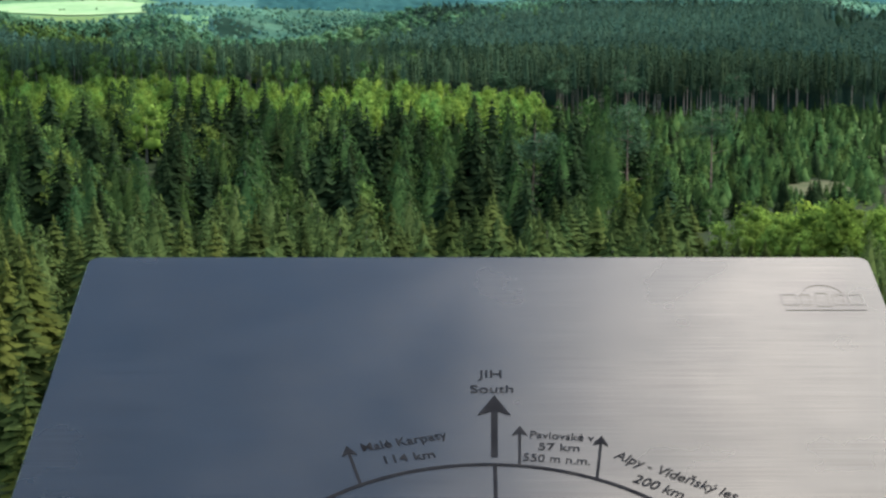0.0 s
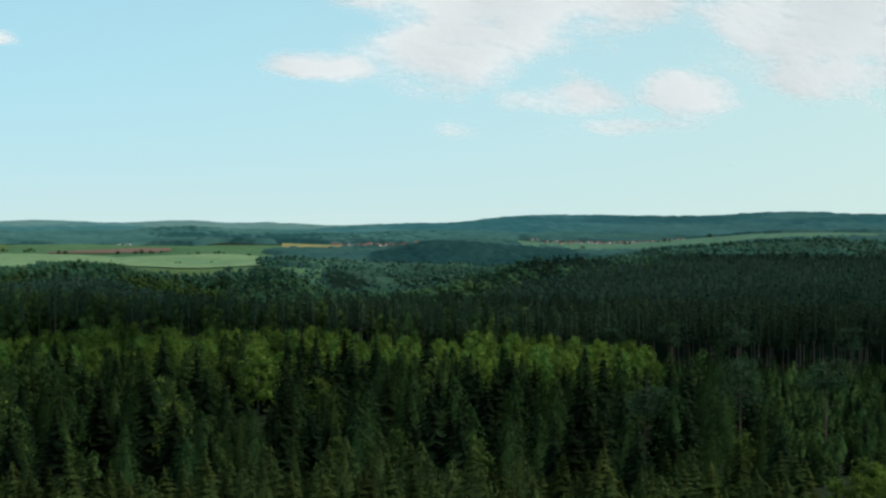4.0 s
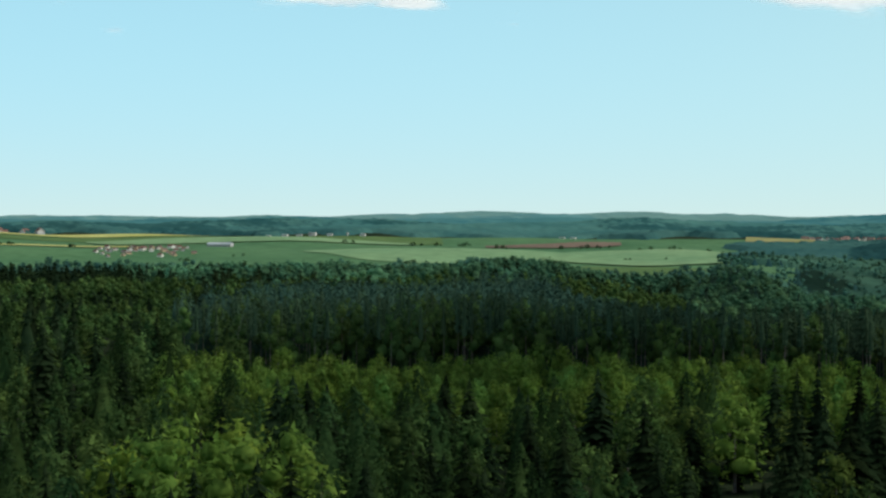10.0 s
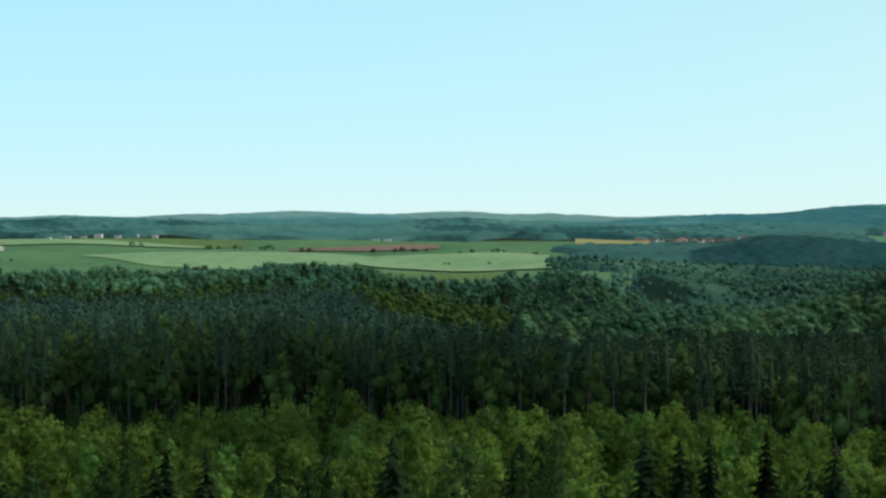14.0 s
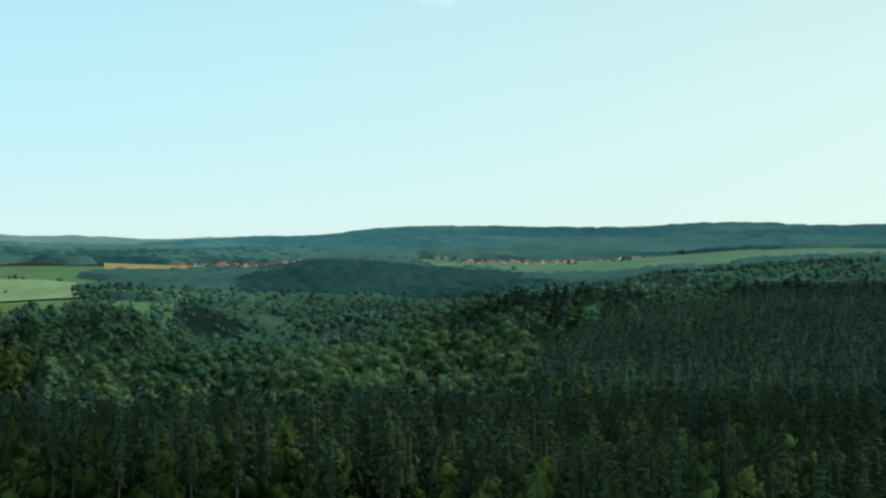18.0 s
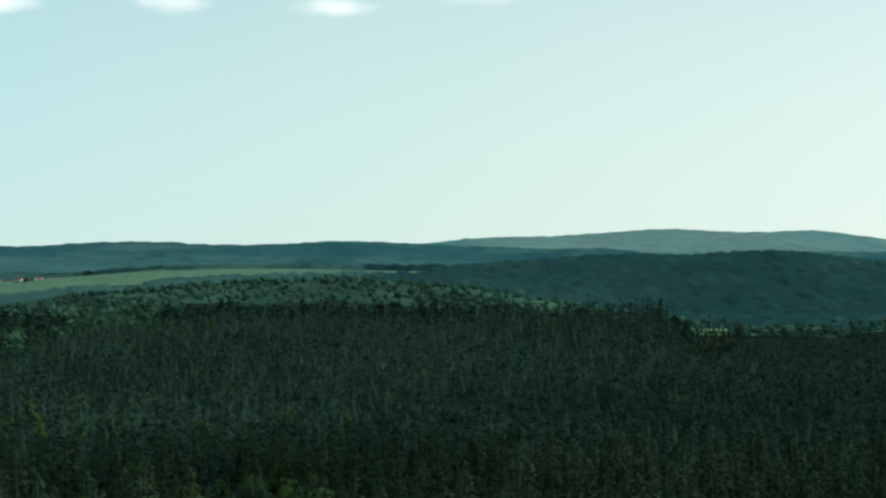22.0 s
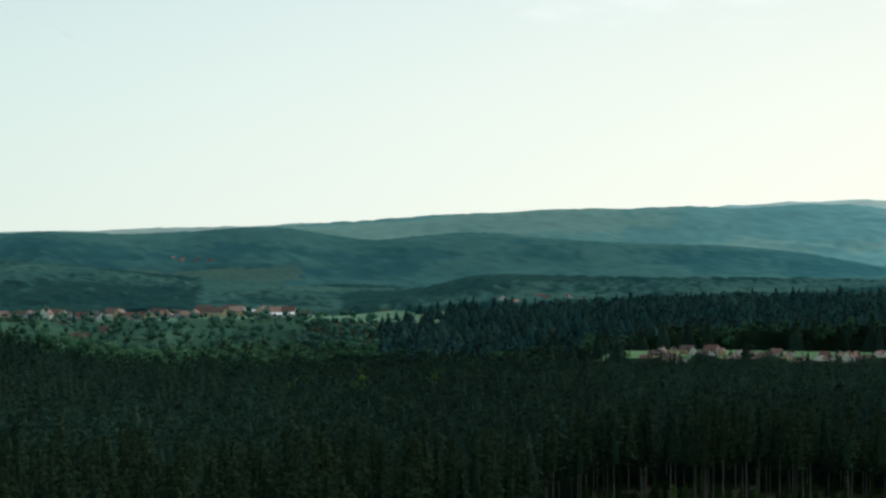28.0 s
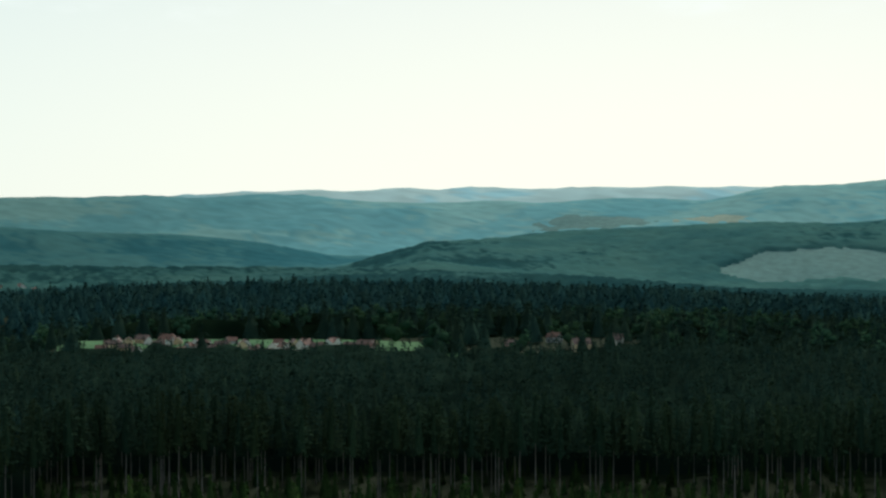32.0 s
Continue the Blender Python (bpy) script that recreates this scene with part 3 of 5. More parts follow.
field("field", 225, 338, 59.0, 92.0, M_MEADOW, "strip of grass before the tall pine wood", lift=0.3, wobble=0.08, seed=44)
field("field", 455, 492, 3.6, 7.5, M_MEADOW, "small bright glade in the valley", wobble=0.1, seed=10)
field("field", 688, 772, 36.7, 38.7, M_CROP, "green meadow behind the pine wood", wobble=0.1, seed=11)
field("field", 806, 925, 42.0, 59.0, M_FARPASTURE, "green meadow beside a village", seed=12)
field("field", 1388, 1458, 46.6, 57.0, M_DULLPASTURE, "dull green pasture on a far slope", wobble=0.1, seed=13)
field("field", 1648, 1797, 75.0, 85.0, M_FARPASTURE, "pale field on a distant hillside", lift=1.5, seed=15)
field("field", 1945, 2015, 77.0, 80.6, M_HAZYFIELD, "field high on the ridge, tinted pale for haze", lift=1.5, wobble=0.06, seed=41)
field("field", 1950, 2000, 81.0, 83.2, M_HAZYSTRAW, "straw-coloured field high on the ridge, paled for haze", lift=1.5, wobble=0.06, seed=42)
field("field", 1150, 1250, 82.0, 92.0, M_HAZYFIELD, "field at the foot of a wooded hill, tinted pale for haze", lift=1.5, wobble=0.08, seed=43)
field("field", 1660, 1740, 79.5, 83.5, M_STUBBLE, "straw-coloured field on a distant hillside", lift=2.2, seed=16)
FIELDS = [(760, 1145, -40, -2.4), (760, 1112, -3.5, 2.6), (778, 836, 2, 5.2), (1055, 1160, 2.6, 10.6), (1022, 1218, 12.4, 22), (1060, 1112, 19, 30), (450, 496, 3.4, 7.6), (635, 775, 36.7, 38.7), (815, 918, 43, 58), (575, 648, 64, 74), (1404, 1440, 49.5, 54.5), (1655, 1792, 76, 84), (1964, 1998, 77.8, 79.8), (1966, 1986, 81.7, 82.5), (1172, 1226, 83.2, 93)]


def in_fields(r, b, margin=6.0):
    inside = np.zeros(len(r), bool)
    for r0, r1, b0, b1 in FIELDS:
        mb = np.degrees(margin / r0)
        wob = 0.05 * (r1 - r0) * np.sin(b * 2.3)
        bb = b + 0.4 * np.sin(r / 23.0) + 0.3 * np.sin(r / 9.0 + 1)
        inside |= (r > r0 + wob + margin) & (r < r1 + wob - margin) & (bb > b0 + mb) & (bb < b1 - mb)
    return inside


def tree_thing(name, crown, material, height, width, trunk_to, trunk_radius, bark, label, seed, category="tree"):
    """One tree: a tapered trunk with roots below the ground, and its crown."""
    rng = np.random.default_rng(seed)
    e = new(name)
    tv, tf = stem(height * trunk_to, trunk_radius, 6, rng.uniform(-0.15, 0.15))
    o = new("trunk", mesh_from("trunk", tv, tf, bark, True))
    o.parent = e
    lum, warm = rng.uniform(0.7, 1.35), rng.normal(0, 0.08)
    cv, cf = crown
    tone = np.tile([lum * (1 + warm), lum, lum * (1 - warm), 1.0], (len(cv), 1))
    o = new("crown", mesh_from("crown", cv * np.array([height * width, height * width, height]), cf, material, True, tone))
    o.parent = e
    return tagged(e, label, category)


def plant(protos, xs, ys, scale, seed, group):
    """Stands copies of the trees on the land, one at each place."""
    rng = np.random.default_rng(seed)
    zs = ground_height(xs, ys)
    for i in range(len(xs)):
        p = protos[i % len(protos)]
        m = pose(xs[i], ys[i], zs[i], 0, 0, rng.uniform(0, 360))
        if i < len(protos):
            p.matrix_basis, t = m, p
        else:
            t = copy_thing(p, m)
        k = scale[i]
        t.scale = (k * rng.uniform(0.9, 1.15), k * rng.uniform(0.9, 1.15), k)
        t["group"] = group


# templates of unit height
T_YOUNG = [join(core_cone(0.86, 0.16, 0.0), spruce_crown(100 + i, 1.0, 0.36 + 0.03 * (i % 3), 17, 13, 0.0, 0.16, 0.28, 0.85), needle_crown(120 + i, 0.30, 0.0, 160, 0.022, 1.3)) for i in range(6)]
T_SPRUCE = [join(core_cone(0.90, 0.13, 0.05), spruce_crown(200 + i, 1.0, 0.27 + 0.03 * (i % 3), 18, 11, 0.02, 0.22, 0.25, 0.8), needle_crown(220 + i, 0.22, 0.03, 120, 0.020, 1.1)) for i in range(6)]
T_SPRUCE_LOW = [join(core_cone(0.94, 0.17, 0.03), needle_crown(250 + i, 0.24 + 0.03 * (i % 3), 0.03, 30, 0.07, 1.1)) for i in range(5)]
T_LARCH = [join(core_cone(0.88, 0.18, 0.05), needle_crown(300 + i, 0.32 + 0.03 * (i % 2), 0.04, 480, 0.026, 1.45 + 0.25 * (i % 2))) for i in range(4)]
T_LEAF = [rounded_crown(420 + i, 1.0, 0.33, 0.05, 8, 340, 0.036, 0.5) for i in range(5)]
T_LEAF_LOW = [rounded_crown(430 + i, 1.0, 0.36, 0.05, 6, 130, 0.046, 0.7) for i in range(6)]
T_BEECH = [rounded_crown(400 + i, 1.0, 0.36, -0.10, 9, 400, 0.033, 0.55) for i in range(6)]
T_DOME = [rounded_crown(480 + i, 1.0, 0.44, 0.0, 8, 250, 0.037, 0.74) for i in range(6)]
T_OAK = [rounded_crown(450 + i, 1.0, 0.42, 0.04, 5, 60, 0.058, 0.74) for i in range(8)]
T_PINE = [join(ragged_cone(510 + i, 0.034, 0.42 + 0.03 * (i % 4), 5, 3, 1.9), needle_crown(500 + i, 0.145 + 0.02 * (i % 3), 0.34 + 0.04 * (i % 4), 240, 0.021, 2.0 + 0.5 * (i % 3), 1.6)) for i in range(7)]
T_PINE_LOW = [join(core_cone(0.88, 0.09, 0.40), needle_crown(550 + i, 0.165 + 0.025 * (i % 3), 0.42, 48, 0.034, 1.7 + 0.4 * (i % 3), 1.2)) for i in range(8)]
T_OAK_FAR = [rounded_crown(470 + i, 1.0, 0.48, -0.05, 2, 16, 0.09, 0.8) for i in range(6)]
T_CONE_FAR = [join(core_cone(0.95, 0.3, -0.05), needle_crown(580 + i, 0.34, 0.0, 20, 0.085, 1.5 + 0.3 * (i % 2))) for i in range(5)]
T_EDGE = [join(ragged_cone(540 + i, 0.042, 0.52, 6, 3, 1.9), needle_crown(530 + i, 0.13 + 0.02 * (i % 3), 0.46 + 0.03 * (i % 4), 150, 0.026, 2.2, 1.6)) for i in range(6)]
T_POLE = [stem(0.72, 0.011, 4, 0.01), stem(0.8, 0.009, 4, -0.012), stem(0.75, 0.012, 4, 0.0)]

def ground_patch(name, cx, cy, rx, ry, turn, material, label, category, seed):
    """An uneven patch that lies on the land."""
    rng = np.random.default_rng(seed)
    n, rings = 36, 6
    a = np.arange(n) * 2 * np.pi / n
    edge = 1 + 0.16 * np.sin(3 * a + rng.uniform(0, 6)) + 0.1 * np.sin(7 * a + rng.uniform(0, 6))
    k = np.linspace(0.02, 1, rings)[:, None]
    u, v = np.cos(a) * edge * rx * k, np.sin(a) * edge * ry * k
    c, sn = math.cos(radians(turn)), math.sin(radians(turn))
    x, y = cx + u * c - v * sn, cy + u * sn + v * c
    vert = np.stack([x, y, ground_height(x, y) + 0.25], -1).reshape(-1, 3)
    f = [(i * n + j, (i + 1) * n + j, (i + 1) * n + (j + 1) % n, i * n + (j + 1) % n) for i in range(rings - 1) for j in range(n)]
    return tagged(new(name, mesh_from(name, vert, f, material, True)), label, category, kind="structure")


ground_patch("clearing", 174, 463, 20, 9, 72, M_DRYGRASS, "clearing with dry pale grass", "clearing", 1)
ground_patch("clearing", 72, 678, 11, 7, 0, M_SOIL, "patch of bare brown earth before the pines", "clearing", 2)
TRACK = [(172, 416), (181, 438), (190, 458), (201, 480), (207, 500), (209, 520)]
tx, ty = np.interp(np.linspace(0, 5, 60), range(6), [p[0] for p in TRACK]), np.interp(np.linspace(0, 5, 60), range(6), [p[1] for p in TRACK])
rows = []
for off in (-0.9, -0.3, 0.3, 0.9):
    rows.append(np.stack([tx + off, ty, ground_height(tx + off, ty) + 0.3 + (0.1 if abs(off) < 1 else 0)], -1))
tagged(new("track", mesh_from("track", np.stack(rows).reshape(-1, 3), grid_faces(4, 60), M_TRACK, True)), "pale gravel forest track", "track", kind="structure")


def on_clearing(x, y):
    c, sn = math.cos(radians(72)), math.sin(radians(72))
    u, v = (x - 174) * c + (y - 463) * sn, -(x - 174) * sn + (y - 463) * c
    lane = np.abs(x - np.interp(y, [p[1] for p in TRACK], [p[0] for p in TRACK])) < 2.8
    return ((u / 20) ** 2 + (v / 9) ** 2 < 0.8) | ((((x - 72) / 11) ** 2 + ((y - 678) / 7) ** 2) < 1) | (lane & (y > 416) & (y < 520))


LONE = [(95, 430), (117, 432), (141, 446), (13.5, 546)]


def in_lane(x, y, back=9.0):
    """True close to a tree that stands by itself, and for a little way before it."""
    hit = np.zeros(len(x), bool)
    for lx, ly in LONE:
        side = np.abs(x - lx * y / ly)
        hit |= (side < 4.8) & (y > ly - (75 if ly > 500 else 60)) & (y < ly + back)
    return hit


# young spruce plantation below the tower
xs, ys = jittered(-150, 250, 95, 352, 8.4, 11)
d = np.hypot(xs, ys)
bt = np.degrees(np.arctan2(xs, ys))
front = 330 + 16 * patchy(xs, ys, 40, 2)
keep = (d > 112) & (d < front) & (bt > -14) & (bt < 26) & ~((np.abs(xs - 128) < 34) & (np.abs(ys - 292) < 24))
xs, ys, d = xs[keep], ys[keep], d[keep]
rng = np.random.default_rng(5)
hs = (10.2 + 1.8 * patchy(xs, ys, 17, 1)) * rng.uniform(0.68, 1.15, len(xs)) * np.where((d > 165) & (d < 310) & (xs > 0.31 * ys), 0.5, 1.0)
larch = rng.random(len(xs)) < 0.10
single = ~larch & (d < 195)
plant([tree_thing("young_spruce", c, M_YOUNG, 7.0, 1.0, 0.9, 0.09, M_GREYBARK, "young spruce with yellowish-green shoots in a plantation", 30 + i) for i, c in enumerate(T_YOUNG * 2)], xs[single], ys[single], hs[single] / 7.0, 31, "young spruces of the plantation")
plant([tree_thing("young_larch", c, M_YOUNGLARCH, 7.0, 1.15, 0.9, 0.08, M_GREYBARK, "pale green young larch among spruces", 50 + i) for i, c in enumerate(T_LARCH)], xs[larch], ys[larch], hs[larch] * 1.2 / 7.0, 32, "young larches of the plantation")
rest = ~larch & ~single
wood("young_spruce_plantation", M_YOUNG, T_YOUNG, xs[rest], ys[rest], hs[rest], 1, "dense young spruce plantation with yellowish shoots")

# bright bushes at the edge of the plantation
xs, ys = jittered(92, 166, 268, 318, 4.6, 12)
keep = ((xs - 130) / 36) ** 2 + ((ys - 292) / 22) ** 2 < 1
wood("beech_thicket", M_BEECH, T_BEECH, xs[keep], ys[keep], np.random.default_rng(3).uniform(7.0, 12.5, keep.sum()), 3, "bright green thicket of young beeches", widen=(1.0, 1.4))

# taller mixed wood in front of the beech belt
xs, ys = jittered(-240, 240, 350, 720, 10.6, 13)
d = np.hypot(xs, ys)
bt = np.degrees(np.arctan2(xs, ys))
rng = np.random.default_rng(8)
belt_end = 588 + 10 * patchy(xs, ys, 30, 4) - 34 * np.exp(-((bt - 10.5) / 3.0) ** 2)
open_land = (bt > 15.5) & (d > np.interp(bt, [15.5, 18.0], [455, 345]) + 12 * patchy(xs, ys, 33, 7)) & (d < 640)
keep = (d > 352) & (d < np.where(xs < -108 + 10 * patchy(xs, ys, 30, 3), 715, belt_end)) & (bt > -26) & (bt < 26) & (past_edge(xs, ys) < -12) & (rng.random(len(xs)) < 0.9) & ~on_clearing(xs, ys)
xs, ys, bt, d, op = xs[keep], ys[keep], bt[keep], d[keep], open_land[keep]
rng = np.random.default_rng(9)
hs = np.where(op, 7.0, np.interp(d, [350, 420, 520, 590], [13.5, 19.0, 18.5, 16.5]) * np.where((bt < 1) & (d > 500), 1.1, 1.0)) * rng.uniform(0.7, 1.2, len(xs))
hs = np.where(in_lane(xs, ys), np.minimum(hs, 4.5), hs)
kind = rng.random(len(xs)) + 0.25 * patchy(xs, ys, 40, 3) + np.where((xs < -82) & (d > 450), 0.38, 0.0)
a, b2, c2 = kind < 0.54, (kind >= 0.54) & (kind < 0.84), kind >= 0.84
wood("spruce_wood", M_SPRUCE, T_SPRUCE, xs[a], ys[a], hs[a], 4, "dark green spruces of a mixed wood", widen=(0.95, 1.3), tones=(0.6, 1.6))
plant([tree_thing("larch", c, M_LARCH, 16.0, 1.0, 0.92, 0.2, M_GREYBARK, "fresh green larch among darker spruces", 60 + i) for i, c in enumerate(T_LARCH * 2)], xs[b2 & (d < 455)], ys[b2 & (d < 455)], hs[b2 & (d < 455)] / 16.0, 33, "larches of the mixed wood")
wood("larch_wood", M_LARCH, T_LARCH, xs[b2 & (d >= 455)], ys[b2 & (d >= 455)], hs[b2 & (d >= 455)], 38, "fresh green larches among darker spruces")
plant([tree_thing("broadleaf_tree", c, M_LEAF, 14.0, 1.0, 0.6, 0.2, M_GREYBARK, "mid-green broadleaf tree of a mixed wood", 70 + i) for i, c in enumerate(T_LEAF * 2)], xs[c2], ys[c2], hs[c2] * 0.85 / 14.0, 34, "broadleaf trees of the mixed wood")

# low conifers on the slope to the right of the mixed wood
fx, fy = jittered(100, 240, 430, 640, 4.6, 19)
fd, fb = np.hypot(fx, fy), np.degrees(np.arctan2(fx, fy))
fk = (fb > 14.5) & (fb < 25) & (fd > 455) & (past_edge(fx, fy) < -6) & ~on_clearing(fx, fy)
wood("low_conifers", M_LARCH, T_SPRUCE_LOW, fx[fk], fy[fk], np.random.default_rng(20).uniform(2.5, 6.5, fk.sum()), 21, "low young conifers on a cut-over slope", widen=(1.7, 2.5), tones=(0.8, 1.9))

# beech belt
xs, ys = jittered(-160, 150, 545, 680, 5.4, 14)
d = np.hypot(xs, ys)
keep = (d > 594 + 9 * patchy(xs, ys, 26, 5) - 36 * np.exp(-((np.degrees(np.arctan2(xs, ys)) - 10.5) / 3.0) ** 2)) & (d < 655 + 14 * patchy(xs, ys, 40, 6)) & (xs < 132) & (xs > -112 + 10 * patchy(xs, ys, 30, 3)) & (past_edge(xs, ys) < -14)
keep &= ~on_clearing(xs, ys)
plant([tree_thing("beech", c, M_BEECH, 15.0, 0.82, 0.6, 0.22, M_GREYBARK, "beech in fresh bright green leaf", 80 + i) for i, c in enumerate(T_BEECH * 2)], xs[keep & (d < 626)], ys[keep & (d < 626)], np.random.default_rng(4).uniform(0.66, 1.02, (keep & (d < 626)).sum()), 35, "beeches of the belt")
wood("beech_belt", M_BEECH, T_BEECH, xs[keep & (d >= 626)], ys[keep & (d >= 626)], np.random.default_rng(6).uniform(10, 15.5, (keep & (d >= 626)).sum()), 37, "back rows of the belt of fresh green beeches", widen=(0.7, 1.0))
# bright clump of taller beeches and the lone bright tree before the belt
bx = np.array([-77.0, -71, -64, -72, -58, -52, -65, -81, -55, -48, 13.5])
by = np.array([452.0, 447, 456, 463, 449, 458, 470, 466, 468, 449, 546])
plant([tree_thing("beech", c, M_BEECH, 19.0, 1.05, 0.6, 0.28, M_GREYBARK, "tall beech in fresh bright green leaf", 95 + i) for i, c in enumerate(T_BEECH)], bx, by, np.array([1.15, 1.3, 1.22, 1.34, 1.3, 1.14, 1.25, 1.02, 1.25, 1.04, 1.12]), 36, "tall beeches in the mixed wood")


def old_pine(seed, height, label, lean=0.0):
    """A lone Scots pine: long bare reddish trunk, a few dead limbs, flat open crown."""
    rng = np.random.default_rng(seed)
    e = new("scots_pine")
    o = new("trunk", mesh_from("trunk", *stem(height * 0.94, 0.26, 7, lean), M_BARK, True))
    o.parent = e
    clumps = []
    for i in range(11):
        t = rng.uniform(0.58, 0.97) if i < 9 else rng.uniform(0.3, 0.5)
        a, ln = i * 2.4 + rng.uniform(-0.4, 0.4), height * rng.uniform(0.09, 0.2) * (1.15 - 0.4 * t)
        p0 = (lean * t * t, 0, height * t * 0.96)
        p1 = (p0[0] + math.cos(a) * ln, math.sin(a) * ln, p0[2] + ln * rng.uniform(-0.1, 0.35))
        o = new("limb", mesh_from("limb", *limb(p0, p1, 0.09, 0.03), M_BARK, True))
        o.parent = e
        if i < 9:
            q = rng.normal(0, 1, (190, 3)) * np.array([0.075, 0.075, 0.03]) * height + np.array(p1)
            clumps.append(leaf_cards(rng, q, np.tile([0, 0, 1.0], (190, 1)), 0.42))
    cv, cf = join(*clumps)
    o = new("crown", mesh_from("crown", cv, cf, M_PINE, True, np.tile([1.7, 1.6, 1.2, 1.0], (len(cv), 1))))
    o.parent = e
    return tagged(e, label, "tree", "lone pines left standing")


for i, (x, y, h) in enumerate([(95, 430, 22.0), (117, 432, 24.0), (141, 446, 25.0), (193, 586, 17.0), (142, 608, 17.0), (128, 622, 16.0), (160, 594, 20.0)]):
    t = old_pine(700 + i, h, "tall lone pine with bare reddish trunk and open crown", 0.5 - 0.3 * (i % 3))
    t.matrix_basis = pose(x, y, float(ground_height(np.array([x]), np.array([y]))[0]), 0, 0, 40 * i)

# undergrowth between belt and pines
xs, ys = jittered(-260, 520, 420, 800, 5.0, 15)
d = np.hypot(xs, ys)
keep = (past_edge(xs, ys) < 46) & ((d > 648) | ((xs > 120) & (d > 600))) & (rb(xs, ys)[1] < 89)
rng = np.random.default_rng(10)
keep &= (rng.random(len(xs)) < 0.92) & ~on_clearing(xs, ys)
inside = past_edge(xs[keep], ys[keep]) > -2
wood("conifer_regrowth", M_LARCH, T_SPRUCE_LOW, xs[keep], ys[keep], rng.uniform(3.0, 8.0, keep.sum()) * np.where(inside, 0.62, 1.0), 8, "low green conifer regrowth before the pine wood", tones=(0.6, 1.3))

# woods behind and beside the tower
xs, ys = jittered(-420, 430, -260, 480, 10.5, 71)
bt, d = np.degrees(np.arctan2(xs, ys)), np.hypot(xs, ys)
planted = ((bt > -14) & (bt < 26) & (d > 112)) | ((bt > -26) & (bt < 26) & (d > 345)) | ((np.abs(xs - 128) < 40) & (np.abs(ys - 292) < 30))
hidden = (np.abs(bt) < 40) & (d < 112)
keep = ~planted & (d > 14) & ~(hidden & (d > 80)) & ~on_clearing(xs, ys) & ((past_edge(xs, ys) < -6) | ((ys < 330) & (d < 330)))
xs, ys, d, hidden = xs[keep], ys[keep], d[keep], hidden[keep]
rng = np.random.default_rng(72)
wood("surrounding_wood", M_YOUNG, T_SPRUCE_LOW, xs, ys, np.where(hidden | (d < 80), 5.5, np.interp(d, [80, 200, 400], [7.0, 11.0, 15.0])) * rng.uniform(0.7, 1.25, len(xs)), 73, "mixed young conifers all round the lookout tower", widen=(1.2, 1.6))

# tall pine wood
def crest_gap(r, b):
    return (b > 36.7) & (b < 38.2) & (r > 560)


xs, ys = jittered(-150, 640, 460, 1120, 5.2, 16)
r, b = rb(xs, ys)
crest = np.interp(b, [-25, -5, 0, 8, 13, 16.45, 16.8, 20, 36, 37, 46, 50, 62, 90], [520, 520, 390, 385, 395, 385, 560, 640, 640, 600, 600, 560, 545, 545])
keep = (past_edge(xs, ys) > 0) & (b > -60) & (r < crest) & ~crest_gap(r, b) & (xs > -116 - 0.25 * (ys - 760) + 38 * patchy(xs, ys, 42, 9) + np.random.default_rng(91).normal(0, 12, len(xs))) & (b < 89) & ~in_fields(r, b, 0)
xs, ys, r, b = xs[keep], ys[keep], r[keep], b[keep]
rng = np.random.default_rng(12)
hs = rng.uniform(16.5, 21.0, len(xs)) + 1.2 * patchy(xs, ys, 25, 2)
hs = hs * np.interp(r, [300, 450, 640], [1.0, 0.84, 0.66])
hs = hs * np.where(r > 470, np.interp(b, [30, 35, 36.6, 38.3, 41, 45], [1.0, 1.12, 1.12, 0.76, 0.86, 1.0]), 1.0)
hs = hs * np.where((b > 62.5) & (b < 76) & (r > 470), 0.9, 1.0)
inner = past_edge(xs, ys)
frontal = (inner < 26) | (r < 300)
green = (rng.random(len(xs)) + 0.3 * patchy(xs, ys, 60, 8)) > np.where(b > 28, 1.2, np.where(r < 330, np.where(b < 8, 0.72, 0.84), 1.0))
rim = inner < 11
fresh = np.interp(b, [2, 12, 24, 34, 48, 58], [1.75, 1.6, 1.45, 1.25, 1.05, 0.88])   # tone by bearing stands for light and haze: brighter at left, darker at right
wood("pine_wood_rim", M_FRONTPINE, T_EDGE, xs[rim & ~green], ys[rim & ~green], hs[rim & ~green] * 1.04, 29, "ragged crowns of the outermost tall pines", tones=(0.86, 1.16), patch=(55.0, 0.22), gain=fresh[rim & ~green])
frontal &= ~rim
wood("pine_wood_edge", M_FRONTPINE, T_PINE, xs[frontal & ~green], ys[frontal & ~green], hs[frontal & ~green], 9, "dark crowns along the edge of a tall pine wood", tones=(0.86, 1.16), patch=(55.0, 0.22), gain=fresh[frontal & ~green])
bare = (inner < 40) & (rng.random(len(xs)) < 0.6)
wood("pine_trunks", M_POLEBARK, T_POLE, xs[bare], ys[bare], hs[bare], 10, "bare upright trunks at the edge of a tall pine wood")
frontal |= rim
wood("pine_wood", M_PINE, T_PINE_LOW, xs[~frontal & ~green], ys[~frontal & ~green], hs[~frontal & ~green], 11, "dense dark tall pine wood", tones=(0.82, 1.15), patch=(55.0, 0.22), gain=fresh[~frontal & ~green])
wood("oaks_in_pine_wood", M_LEAF, T_LEAF_LOW, xs[green], ys[green], hs[green] * 0.92, 12, "scattered mid-green broadleaf trees in the pine wood", widen=(0.6, 0.85), tones=(0.8, 1.7))

# low conifers in the gap of the crest
gx, gy = polar_jitter(628, 696, 36.4, 39.0, lambda r: 3.2, 85)
